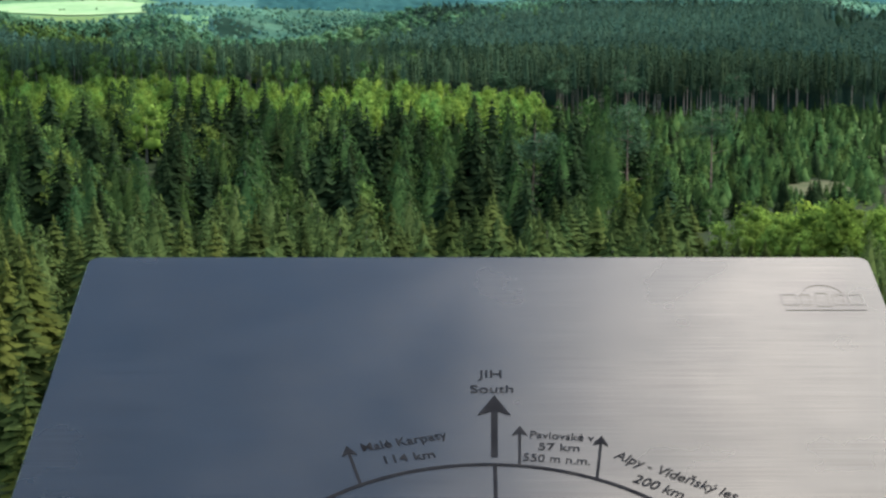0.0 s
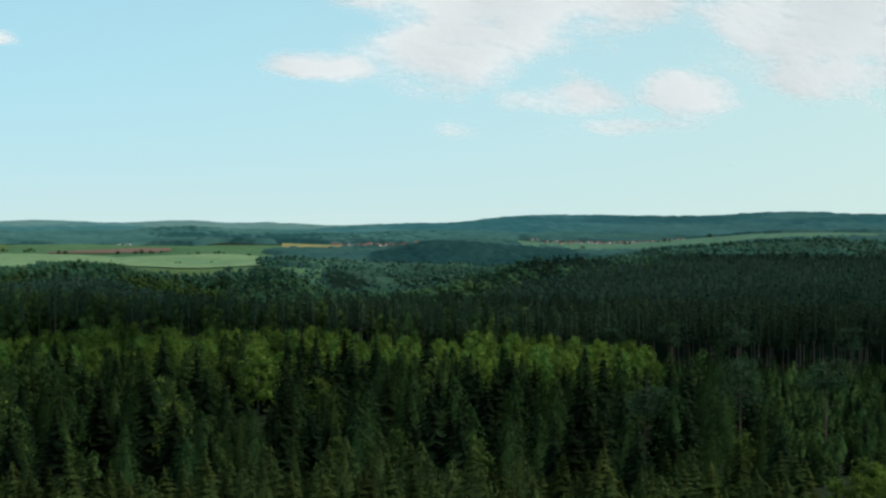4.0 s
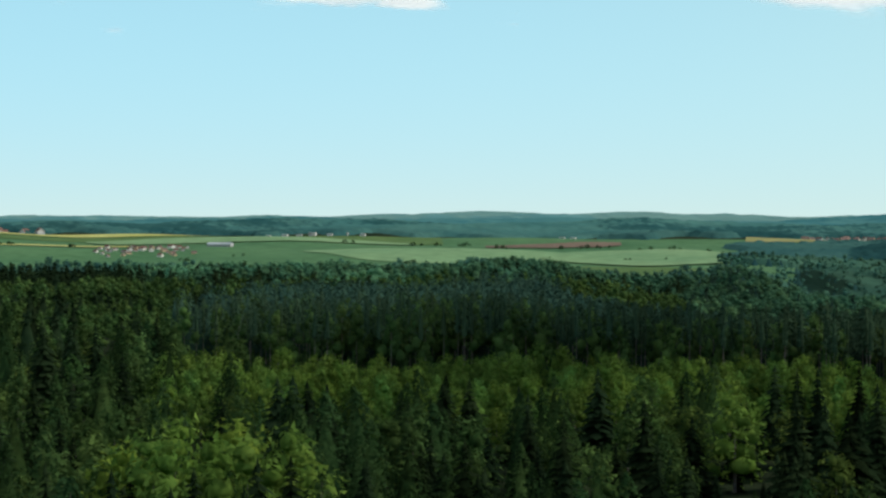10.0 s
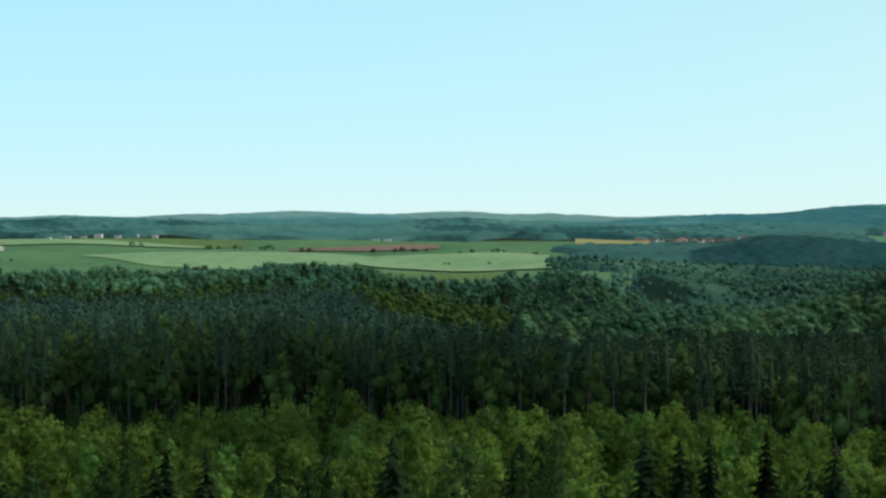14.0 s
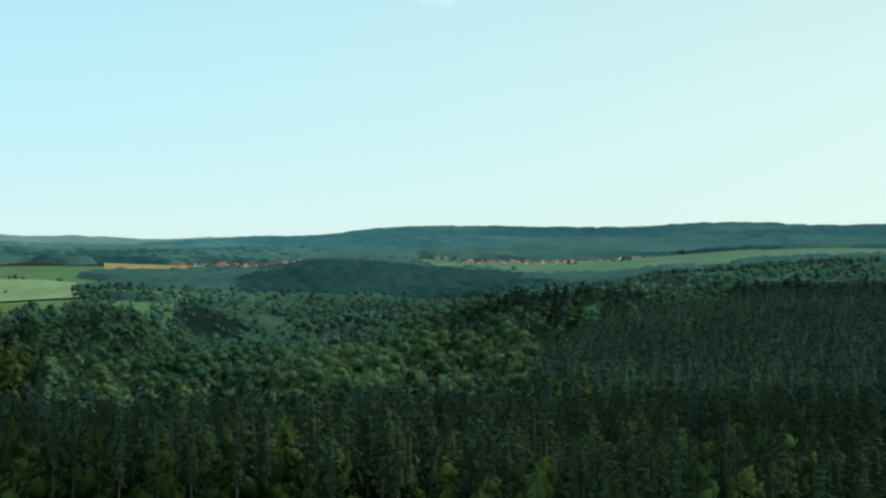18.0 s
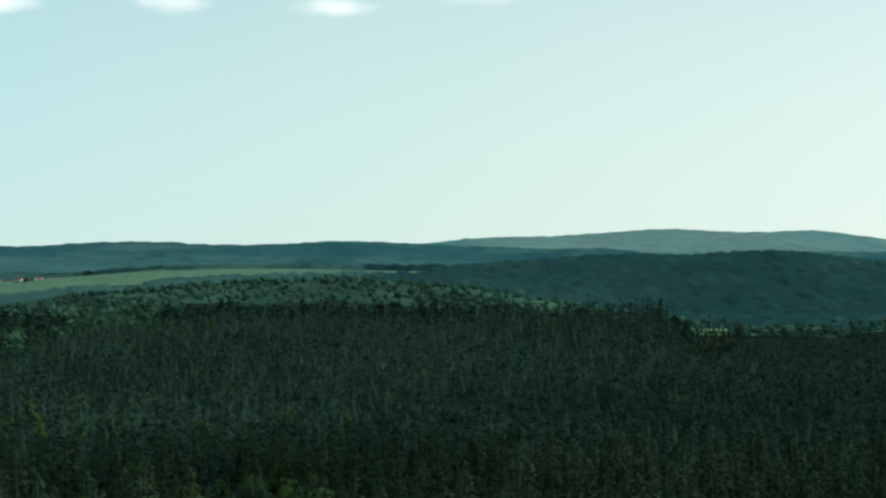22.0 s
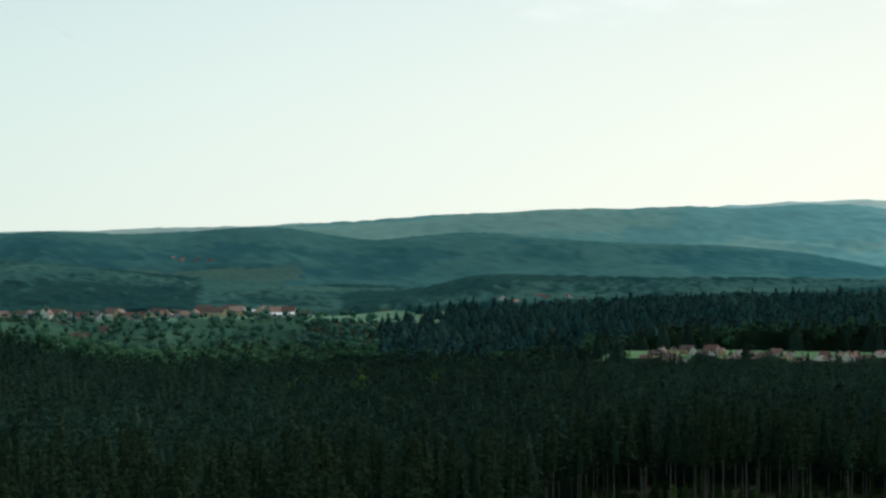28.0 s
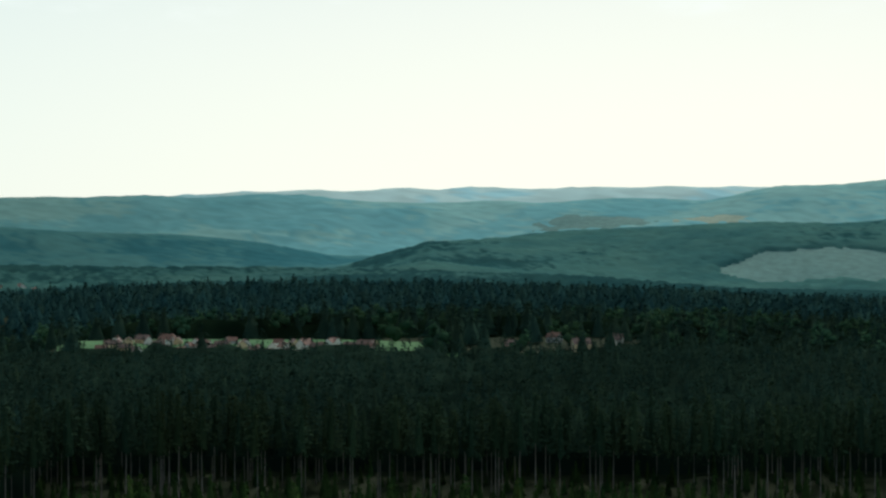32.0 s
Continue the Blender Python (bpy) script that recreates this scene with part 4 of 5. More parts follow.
wood("gap_conifers", M_PINE, T_SPRUCE_LOW, gx, gy, np.random.default_rng(86).uniform(1.5, 3.2, len(gx)), 87, "low dark green conifers in a gap of the pine wood", widen=(1.6, 2.4), tones=(0.8, 1.3))

# mixed woods of the middle distance
xs, ys = polar_jitter(300, 885, -42, 89, lambda r: 9.0 - 3.6 * smooth(r, 480, 740), 17)
r, b = rb(xs, ys)
crest = np.interp(b, [-25, -5, 0, 8, 13, 16.45, 16.8, 20, 36, 37, 46, 50, 62, 90], [520, 520, 390, 385, 395, 385, 560, 640, 640, 600, 600, 560, 545, 545])
left_part = (b < 0) & (xs <= -116 - 0.25 * (ys - 760) + 38 * patchy(xs, ys, 42, 9)) & (np.hypot(xs, ys) > 692)
keep = ((r > crest) & (b > -46) | left_part) & ((ys > 600) | (b > 45)) & ((np.hypot(xs, ys) > 692) | (b > 10)) & ~in_fields(r, b)
xs, ys, r, b = xs[keep], ys[keep], r[keep], b[keep]
rng = np.random.default_rng(13)
strip = ((b > 10.5) & (b < 20) & (np.abs(r - np.interp(b, [10.5, 15, 20], [640, 668, 690])) < 26)) | ((b > 7) & (b < 15.5) & (r > 890)) | ((b > 22) & (b < 43) & (r < 770)) | ((b > 37) & (b < 46) & (r < 640) & (b > 40.0)) | ((b > 57) & (b < 96) & (r > 730)) | ((b > 50) & (b < 60) & (r > 880))
con = strip | ((b < -22) & (r > 590) & (r < 725)) | ((b > 57) & (r < 730) & (rng.random(len(xs)) + 0.5 * patchy(xs, ys, 45, 2) < 0.62)) | (rng.random(len(xs)) + 0.45 * patchy(xs, ys, 55, 11) > np.where(b < -9, 0.9, 0.86))
hs_con = np.where(r > 700, np.where(b > 57, 1.0, 0.72), 1.0) * np.where((b > 36.5) & (b < 46) & (r < 740), 0.5, 1.0)
village_gap = (b > 62) & (b < 81) & (r > 545) & (r < 655) & (rng.random(len(xs)) < np.where(b < 73.5, 0.96, 0.86))
thin = (b > 41) & (b < 59) & (r > 812) & (r < 925) & (rng.random(len(xs)) < 0.85)
behind_gap = (b > 36.7) & (b < 38.6) & (r < 690) & (rng.random(len(xs)) < 0.4)
ok = ~(village_gap | thin | behind_gap)
hs = rng.uniform(0.7, 1.2, len(xs)) * np.interp(r, [300, 480, 620, 760, 960], [18.0, 16.5, 13.0, 8.0, 5.5]) * np.where(b > 57, 0.85, 1.0) * np.where((b < -10) & (r < 520), 0.74, 1.0)
near = r < 720
close = near & (b < 1.0) & (r < 600)
near &= ~close
stand = near & (b > 1.0) & (b < 17.5) & (r < 590) & ok & ~con
near &= ~stand
stand &= rng.random(len(xs)) < 0.85
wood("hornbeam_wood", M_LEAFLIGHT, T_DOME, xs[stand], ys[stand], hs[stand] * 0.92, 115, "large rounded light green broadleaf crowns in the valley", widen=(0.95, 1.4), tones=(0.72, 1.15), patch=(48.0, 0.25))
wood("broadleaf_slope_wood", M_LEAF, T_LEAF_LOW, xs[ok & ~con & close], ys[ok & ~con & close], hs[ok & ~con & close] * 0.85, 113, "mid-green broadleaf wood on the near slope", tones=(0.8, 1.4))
# darker past 57 degrees; a sunlit patch at left is painted by a higher tone
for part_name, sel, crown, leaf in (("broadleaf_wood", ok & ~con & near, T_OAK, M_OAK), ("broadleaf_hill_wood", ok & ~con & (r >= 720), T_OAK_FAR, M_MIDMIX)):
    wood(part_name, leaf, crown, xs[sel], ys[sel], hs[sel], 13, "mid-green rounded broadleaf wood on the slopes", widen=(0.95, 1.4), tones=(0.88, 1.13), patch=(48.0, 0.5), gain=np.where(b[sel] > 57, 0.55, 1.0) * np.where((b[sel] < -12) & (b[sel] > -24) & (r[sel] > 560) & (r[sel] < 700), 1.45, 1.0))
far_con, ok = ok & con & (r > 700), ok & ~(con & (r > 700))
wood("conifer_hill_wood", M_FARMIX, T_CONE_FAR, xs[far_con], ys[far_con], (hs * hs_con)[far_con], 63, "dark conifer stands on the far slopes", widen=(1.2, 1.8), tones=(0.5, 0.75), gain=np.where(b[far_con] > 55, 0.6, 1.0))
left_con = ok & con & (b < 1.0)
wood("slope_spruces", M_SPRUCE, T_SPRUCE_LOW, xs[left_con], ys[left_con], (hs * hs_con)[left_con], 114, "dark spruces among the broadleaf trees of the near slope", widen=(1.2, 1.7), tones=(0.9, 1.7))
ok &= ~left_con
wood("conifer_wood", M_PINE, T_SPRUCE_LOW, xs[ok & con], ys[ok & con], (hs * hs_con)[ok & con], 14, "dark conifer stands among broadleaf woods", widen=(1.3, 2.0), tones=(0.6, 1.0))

# filler foliage sheets between crowns of the middle and pine woods, darkened as if shaded
def crest_range(b):
    return np.interp(b, [-25, -5, 0, 8, 13, 16.45, 16.8, 20, 36, 37, 46, 50, 62, 90], [520, 520, 390, 385, 395, 385, 560, 640, 640, 600, 600, 560, 545, 545])


def pine_side(x, y):
    return x > -116 - 0.25 * (y - 760) + 38 * patchy(x, y, 42, 9)


def mid_wooded(x, y):
    r, b = rb(x, y)
    open_place = ((b > 55) & (r > 715)) | ((b > 41) & (b < 59) & (r > 805) & (r < 930)) | ((b > 62) & (b < 81) & (r > 540) & (r < 660))
    left = (b < 0) & ~pine_side(x, y) & (np.hypot(x, y) > 700)
    return ((r > crest_range(b) + 5) | left) & ((y > 610) | (b > 45)) & ((np.hypot(x, y) > 700) | (b > 10)) & ~in_fields(r, b, -4) & ~open_place & (r < 884)


def pine_wooded(x, y):
    r, b = rb(x, y)
    return (past_edge(x, y) > 44) & (r < crest_range(b) + 2) & pine_side(x, y) & ~in_fields(r, b, 0) & ~crest_gap(r, b)


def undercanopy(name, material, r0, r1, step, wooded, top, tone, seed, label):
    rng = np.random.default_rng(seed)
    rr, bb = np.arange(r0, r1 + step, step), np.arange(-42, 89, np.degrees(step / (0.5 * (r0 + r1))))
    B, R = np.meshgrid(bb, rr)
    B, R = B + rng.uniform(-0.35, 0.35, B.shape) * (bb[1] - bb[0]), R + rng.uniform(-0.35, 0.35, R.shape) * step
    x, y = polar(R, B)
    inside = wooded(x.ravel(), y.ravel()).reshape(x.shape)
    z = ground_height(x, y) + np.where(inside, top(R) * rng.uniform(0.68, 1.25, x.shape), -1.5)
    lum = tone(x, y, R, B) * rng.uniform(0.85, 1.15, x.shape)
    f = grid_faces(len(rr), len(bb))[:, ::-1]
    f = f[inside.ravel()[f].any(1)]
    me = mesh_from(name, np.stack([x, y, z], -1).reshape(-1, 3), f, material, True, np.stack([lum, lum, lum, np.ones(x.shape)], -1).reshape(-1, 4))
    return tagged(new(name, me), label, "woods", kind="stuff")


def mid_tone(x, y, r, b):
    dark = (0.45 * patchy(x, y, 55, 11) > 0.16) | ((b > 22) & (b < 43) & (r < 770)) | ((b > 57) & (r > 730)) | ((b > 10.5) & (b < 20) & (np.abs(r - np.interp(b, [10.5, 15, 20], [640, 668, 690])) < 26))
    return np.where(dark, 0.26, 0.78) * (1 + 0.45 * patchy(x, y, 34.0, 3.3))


undercanopy("middle_wood_canopy", M_OAK, 425, 725, 5.0, lambda x, y: mid_wooded(x, y) & ((rb(x, y)[1] > 2) | (rb(x, y)[0] > 585)) & (rb(x, y)[0] < 722), lambda r: 0.50 * np.interp(r, [300, 620, 760], [15.5, 12.5, 8.0]), lambda x, y, r, b: 0.6 * mid_tone(x, y, r, b) * np.where(b > 57, 0.45, 1.0), 61, "closed lower foliage of the broadleaf and conifer slopes, toned dark as if shaded")
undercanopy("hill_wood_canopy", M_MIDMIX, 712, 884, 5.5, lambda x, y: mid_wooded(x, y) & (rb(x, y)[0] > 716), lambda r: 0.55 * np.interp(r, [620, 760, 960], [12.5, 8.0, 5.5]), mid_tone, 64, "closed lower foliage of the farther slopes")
# tone by bearing follows the brightness painted into the pine crowns
undercanopy("pine_wood_canopy", M_PINE, 245, 640, 4.5, pine_wooded, lambda r: 0.62 * 18.5 * np.interp(r, [300, 450, 640], [1.0, 0.84, 0.66]), lambda x, y, r, b: (0.6 + 0.12 * patchy(x, y, 55.0, 3.3)) * np.interp(b, [12, 34, 58], [1.5, 1.35, 0.9]), 62, "closed lower crowns of the tall pine wood, toned dark as if shaded")

# far woods on the hills: closed canopies of many small treetops
def canopy(name, material, r0, r1, b0, b1, dr, db, tall, seed, label, dark, deep=0.55):
    rng = np.random.default_rng(seed)
    rr, bb = np.arange(r0, r1 + dr, dr), np.arange(b0, b1 + db, db)
    B, R = np.meshgrid(bb, rr)
    B = B + rng.uniform(-0.35, 0.35, B.shape) * db
    R = R + rng.uniform(-0.35, 0.35, R.shape) * dr
    x, y = polar(R, B)
    cut = in_fields(R.ravel(), B.ravel(), 0).reshape(R.shape)
    shut = cut.copy()
    shut[1:] |= cut[:-1]
    shut[:-1] |= cut[1:]
    shut[:, 1:] |= cut[:, :-1]
    shut[:, :-1] |= cut[:, 1:]
    shut[0], shut[-1] = True, True
    con = patchy(x, y, 120, 13) + 0.5 * patchy(x, y, 37, 4) + rng.normal(0, 0.2, x.shape) + dark(R, B) > 0.2
    top = tall * (0.75 + 0.25 * patchy(x, y, 60, 6)) + rng.uniform(-0.5, 0.5, x.shape) * tall * np.where(con, 0.75, 0.5)
    z = ground_height(x, y) + np.where(shut, -0.8, top)
    lum = np.where(con, deep, 1.0) * rng.uniform(0.88, 1.12, x.shape) * (1 + np.where(R > 1400, 0.45, 0.22) * smooth(B, 62, 74) * smooth(R, 1000, 1100)) * (1 + 0.45 * smooth(R, 1080, 1250) * (1 - smooth(R, 1750, 1800)) * (1 - smooth(B, 6, 20)))   # haze painted into the tone: lighter at far right and on the left-hand hills
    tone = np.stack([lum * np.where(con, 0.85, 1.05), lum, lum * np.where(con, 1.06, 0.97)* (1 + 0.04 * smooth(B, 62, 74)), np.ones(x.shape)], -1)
    f = grid_faces(len(rr), len(bb))[:, ::-1]
    f = f[~cut.ravel()[f].all(1)]
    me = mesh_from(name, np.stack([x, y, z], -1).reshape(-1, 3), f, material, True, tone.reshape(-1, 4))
    return tagged(new(name, me), label, "woods", kind="stuff")


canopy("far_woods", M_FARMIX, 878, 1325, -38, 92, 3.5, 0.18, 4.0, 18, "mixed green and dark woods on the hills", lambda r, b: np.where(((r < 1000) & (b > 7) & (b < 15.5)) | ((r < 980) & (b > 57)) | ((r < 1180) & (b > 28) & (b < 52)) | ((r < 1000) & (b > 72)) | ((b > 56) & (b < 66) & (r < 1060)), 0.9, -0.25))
canopy("hill_woods", M_HILLMIX, 1320, 1765, -38, 92, 7.0, 0.24, 2.6, 20, "woods on farther hills, tinted blue-green for haze", lambda r, b: np.where(((r > 1480) & (r < 1720) & (b > 8) & (b < 34)) , 0.6, 0.0), 0.8)
canopy("ridge_woods", M_RIDGEMIX, 1760, 2350, -38, 92, 9.0, 0.26, 2.8, 24, "woods on the high ridge, tinted pale blue-green for haze", lambda r, b: np.where((b > 64) & (b < 74), 0.5, -0.1), 0.9)
canopy("distant_woods", M_FAINTMIX, 2750, 3300, 20, 100, 20.0, 0.4, 6.0, 26, "woods on the farthest ridge, tinted pale for haze", lambda r, b: -0.5 + 0 * r, 0.95)


# ---- things: helpers ----
def part(name, bm, material, parent=None, label="", smooth_shade=False):
    """Links a bmesh, or a mesh, as one object under a thing or a part."""
    if isinstance(bm, bmesh.types.BMesh):
        me = bpy.data.meshes.new(name)
        for f in bm.faces:
            f.smooth = smooth_shade
        bm.to_mesh(me)
        bm.free()
        me.materials.append(material)
    else:
        me = bm
    ob = new(name, me)
    ob.parent = parent
    if label:
        tagged(ob, label)
    return ob


def box(sx, sy, sz, at=(0, 0, 0), bevel=0.0, turn=None):
    bm = bmesh.new()
    m = Matrix.Translation(at) @ (turn or Matrix()) @ Matrix.Diagonal((sx, sy, sz, 1))
    bmesh.ops.create_cube(bm, size=1.0, matrix=m)
    if bevel:
        bmesh.ops.bevel(bm, geom=list(bm.edges), offset=bevel, segments=2, affect="EDGES", profile=0.7)
    return bm


def base(name, at=(0, 0, 0), turn=0.0):
    e = new(name)
    e.matrix_basis = pose(*at, 0, 0, turn)
    return e


# ---- low cloud sheets over the woods ahead, placed to fit the camera's view ----
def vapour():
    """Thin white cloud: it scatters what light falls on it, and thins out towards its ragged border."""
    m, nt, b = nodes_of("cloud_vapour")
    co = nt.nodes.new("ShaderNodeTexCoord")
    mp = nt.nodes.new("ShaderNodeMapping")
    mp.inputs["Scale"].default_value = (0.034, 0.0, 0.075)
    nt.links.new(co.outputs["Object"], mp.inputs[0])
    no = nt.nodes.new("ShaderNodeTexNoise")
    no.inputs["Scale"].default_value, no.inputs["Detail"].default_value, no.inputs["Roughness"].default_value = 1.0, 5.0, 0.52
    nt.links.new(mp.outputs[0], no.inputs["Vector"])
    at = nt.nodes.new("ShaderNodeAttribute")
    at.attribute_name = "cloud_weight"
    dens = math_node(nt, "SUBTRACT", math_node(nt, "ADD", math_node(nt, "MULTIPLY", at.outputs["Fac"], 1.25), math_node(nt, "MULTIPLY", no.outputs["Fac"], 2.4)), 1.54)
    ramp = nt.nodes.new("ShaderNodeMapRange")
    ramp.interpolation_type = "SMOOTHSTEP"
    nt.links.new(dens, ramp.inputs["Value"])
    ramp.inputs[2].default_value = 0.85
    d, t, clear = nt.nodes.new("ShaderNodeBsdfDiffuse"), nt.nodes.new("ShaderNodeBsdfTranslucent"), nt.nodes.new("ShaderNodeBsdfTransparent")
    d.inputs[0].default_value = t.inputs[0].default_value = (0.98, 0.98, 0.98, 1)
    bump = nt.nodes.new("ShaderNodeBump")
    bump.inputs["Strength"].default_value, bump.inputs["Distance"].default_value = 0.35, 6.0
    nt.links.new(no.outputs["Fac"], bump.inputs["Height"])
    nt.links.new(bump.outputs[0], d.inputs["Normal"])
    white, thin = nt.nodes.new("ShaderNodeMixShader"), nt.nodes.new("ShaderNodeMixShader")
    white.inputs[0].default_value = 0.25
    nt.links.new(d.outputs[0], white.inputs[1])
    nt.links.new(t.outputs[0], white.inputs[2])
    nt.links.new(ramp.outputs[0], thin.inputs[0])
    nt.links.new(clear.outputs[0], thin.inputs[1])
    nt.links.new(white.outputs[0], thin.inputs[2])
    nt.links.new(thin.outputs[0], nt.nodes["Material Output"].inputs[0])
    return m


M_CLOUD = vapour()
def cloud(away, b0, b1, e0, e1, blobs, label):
    """A cloud as one thin sheet, leaned to catch the sun and placed for the camera's view, that far from the lookout:
    blobs are (bearing, height, half width, half height, weight) in degrees.
    """
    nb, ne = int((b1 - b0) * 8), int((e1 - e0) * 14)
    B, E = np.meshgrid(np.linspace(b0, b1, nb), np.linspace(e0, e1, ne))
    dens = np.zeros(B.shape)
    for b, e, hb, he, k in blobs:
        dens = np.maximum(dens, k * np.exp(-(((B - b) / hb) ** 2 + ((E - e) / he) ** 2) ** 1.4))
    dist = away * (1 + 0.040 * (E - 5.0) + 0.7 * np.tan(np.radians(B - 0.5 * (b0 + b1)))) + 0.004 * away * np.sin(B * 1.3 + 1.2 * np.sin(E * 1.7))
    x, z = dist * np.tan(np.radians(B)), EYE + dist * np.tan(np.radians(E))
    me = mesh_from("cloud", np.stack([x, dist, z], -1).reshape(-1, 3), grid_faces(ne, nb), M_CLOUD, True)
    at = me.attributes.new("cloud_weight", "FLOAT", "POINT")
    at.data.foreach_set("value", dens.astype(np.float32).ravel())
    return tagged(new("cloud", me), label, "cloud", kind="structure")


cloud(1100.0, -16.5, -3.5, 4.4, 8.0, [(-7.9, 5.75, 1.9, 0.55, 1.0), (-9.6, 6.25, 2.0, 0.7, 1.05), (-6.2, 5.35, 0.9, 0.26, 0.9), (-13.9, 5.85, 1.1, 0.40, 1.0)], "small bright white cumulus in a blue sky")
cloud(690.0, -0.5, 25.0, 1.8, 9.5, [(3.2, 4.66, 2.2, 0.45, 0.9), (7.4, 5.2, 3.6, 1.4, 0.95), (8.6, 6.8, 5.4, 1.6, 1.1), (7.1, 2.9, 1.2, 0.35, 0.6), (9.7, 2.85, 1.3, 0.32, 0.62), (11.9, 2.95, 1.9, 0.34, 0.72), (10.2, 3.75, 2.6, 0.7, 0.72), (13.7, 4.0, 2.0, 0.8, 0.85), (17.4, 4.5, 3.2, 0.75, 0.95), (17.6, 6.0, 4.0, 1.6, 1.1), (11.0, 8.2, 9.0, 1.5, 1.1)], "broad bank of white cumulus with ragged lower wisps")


# ---- lookout tower and the orientation table on it ----
M_TIMBER = plain("weathered_timber", (0.20, 0.15, 0.10), (0.32, 0.25, 0.18), 3.0, 0.85, bump=0.3)
M_INK = plain("black_engraving_paint", (0.006, 0.006, 0.007), (0.014, 0.014, 0.015), 60.0, 0.97)


def steel():
    m, nt, b = nodes_of("brushed_stainless_steel")
    co = nt.nodes.new("ShaderNodeTexCoord")
    mp = nt.nodes.new("ShaderNodeMapping")
    mp.inputs["Scale"].default_value = (2.5, 160.0, 2.5)
    nt.links.new(co.outputs["Object"], mp.inputs[0])
    streak = noise_ramp(nt, 3.0, [(0.3, (0.130, 0.116, 0.099)), (0.7, (0.178, 0.160, 0.138))], mp.outputs[0], 6.0)
    stain = noise_ramp(nt, 5.0, [(0.35, (0.86, 0.87, 0.88)), (0.7, (1.05, 1.05, 1.05))], co.outputs["Object"], 5.0)
    nt.links.new(mix_color(nt, 1.0, streak, stain, "MULTIPLY"), b.inputs["Base Color"])
    rough = noise_ramp(nt, 7.0, [(0.3, (0.20, 0.20, 0.20)), (0.7, (0.29, 0.29, 0.29))], co.outputs["Object"], 4.0)
    nt.links.new(rough, b.inputs["Roughness"])
    b.inputs["Metallic"].default_value = 1.0
    bn = nt.nodes.new("ShaderNodeBump")
    bn.inputs["Strength"].default_value, bn.inputs["Distance"].default_value = 0.05, 0.002
    nt.links.new(streak, bn.inputs["Height"])
    nt.links.new(bn.outputs[0], b.inputs["Normal"])
    return m


M_STEEL = steel()
DECK = 28.35
tower = tagged(base("lookout_tower", (0, 0.9, 0)), "plain timber lookout tower with a boarded deck", "tower", kind="structure")
part("deck", box(4.6, 4.6, 0.12, (0, 0, DECK - 0.06)), M_TIMBER, tower)
for sx in (-1, 1):
    for sy in (-1, 1):
        part("post", box(0.3, 0.3, DECK + 1.0, (sx * 2.1, sy * 2.1, (DECK - 1.0) / 2 - 0.06)), M_TIMBER, tower)
for k in range(1, 5):
    for s in (-1, 1):
        part("beam", box(4.2, 0.2, 0.25, (0, s * 2.1, k * 6.4)), M_TIMBER, tower)
        part("beam", box(0.2, 4.2, 0.25, (s * 2.1, 0, k * 6.4)), M_TIMBER, tower)

TABLE = Matrix.Translation((0.3875, 2.0129, 29.7097)) @ pose(0, 0, 0, 20.4, 0, -9.87)   # x along the far edge, y up the slope
table = new("orientation_table")
table.matrix_basis = TABLE
tagged(table, "tilted brushed steel orientation table with engraved black directions", "orientation table")


def slab():
    """The sheet, its corners cut round and its rim folded down."""
    bm = bmesh.new()
    pts = []
    w, h0, h1, c = 0.402, 0.0, -0.86, 0.012
    for cx, cy, a0 in ((w - c, h0 - c, 0), (-w + c, h0 - c, 90), (-w + c, h1 + c, 180), (w - c, h1 + c, 270)):
        for i in range(5):
            a = radians(a0 + i * 22.5)
            pts.append((cx + c * math.cos(a), cy + c * math.sin(a)))
    top = [bm.verts.new((x, y, 0.0)) for x, y in pts]
    rim = [bm.verts.new((x * 1.004, (y + 0.43) * 1.004 - 0.43, -0.003)) for x, y in pts]
    low = [bm.verts.new((x * 1.004, (y + 0.43) * 1.004 - 0.43, -0.022)) for x, y in pts]
    bm.faces.new(top)
    n = len(pts)
    for a, b in ((top, rim), (rim, low)):
        for i in range(n):
            bm.faces.new((a[i], b[i], b[(i + 1) % n], a[(i + 1) % n]))
    bm.faces.new(low[::-1])
    bmesh.ops.recalc_face_normals(bm, faces=bm.faces)
    return bm


panel = part("panel", slab(), M_STEEL, table, "brushed stainless steel sheet with rounded corners")
post_down = pose(0, 0, 0, -20.4, 0, 0)
for sx in (-0.22, 0.22):
    length = 29.7097 - 0.43 * math.sin(radians(20.4)) - DECK
    part("leg", box(0.06, 0.06, length - 0.02, (sx, -0.43 * math.cos(radians(20.4)), 0), 0.006), M_STEEL, table).matrix_basis = post_down @ Matrix.Translation((0, 0, -0.43 * math.sin(radians(20.4)) - length / 2 - 0.01))


def text_mesh(body, size, bold=0.0):
    cu = bpy.data.curves.new("lettering", "FONT")
    cu.body, cu.size, cu.align_x, cu.align_y = body, size, "CENTER", "CENTER"
    cu.offset = bold
    ob = bpy.data.objects.new("lettering", cu)
    scene.collection.objects.link(ob)
    me = bpy.data.meshes.new_from_object(ob.evaluated_get(bpy.context.evaluated_depsgraph_get()))
    bpy.data.objects.remove(ob)
    me.materials.clear()
    me.materials.append(M_INK)
    return me


def letter(body, x, y, size, turn=0.0, stretch=1.0):
    o = part("inscription", text_mesh(body, size, size * 0.007), M_INK, table, "black engraved lettering")
    o.matrix_basis = pose(x, y, 0.0004, 0, 0, turn) @ Matrix.Diagonal((stretch, 1, 1, 1))


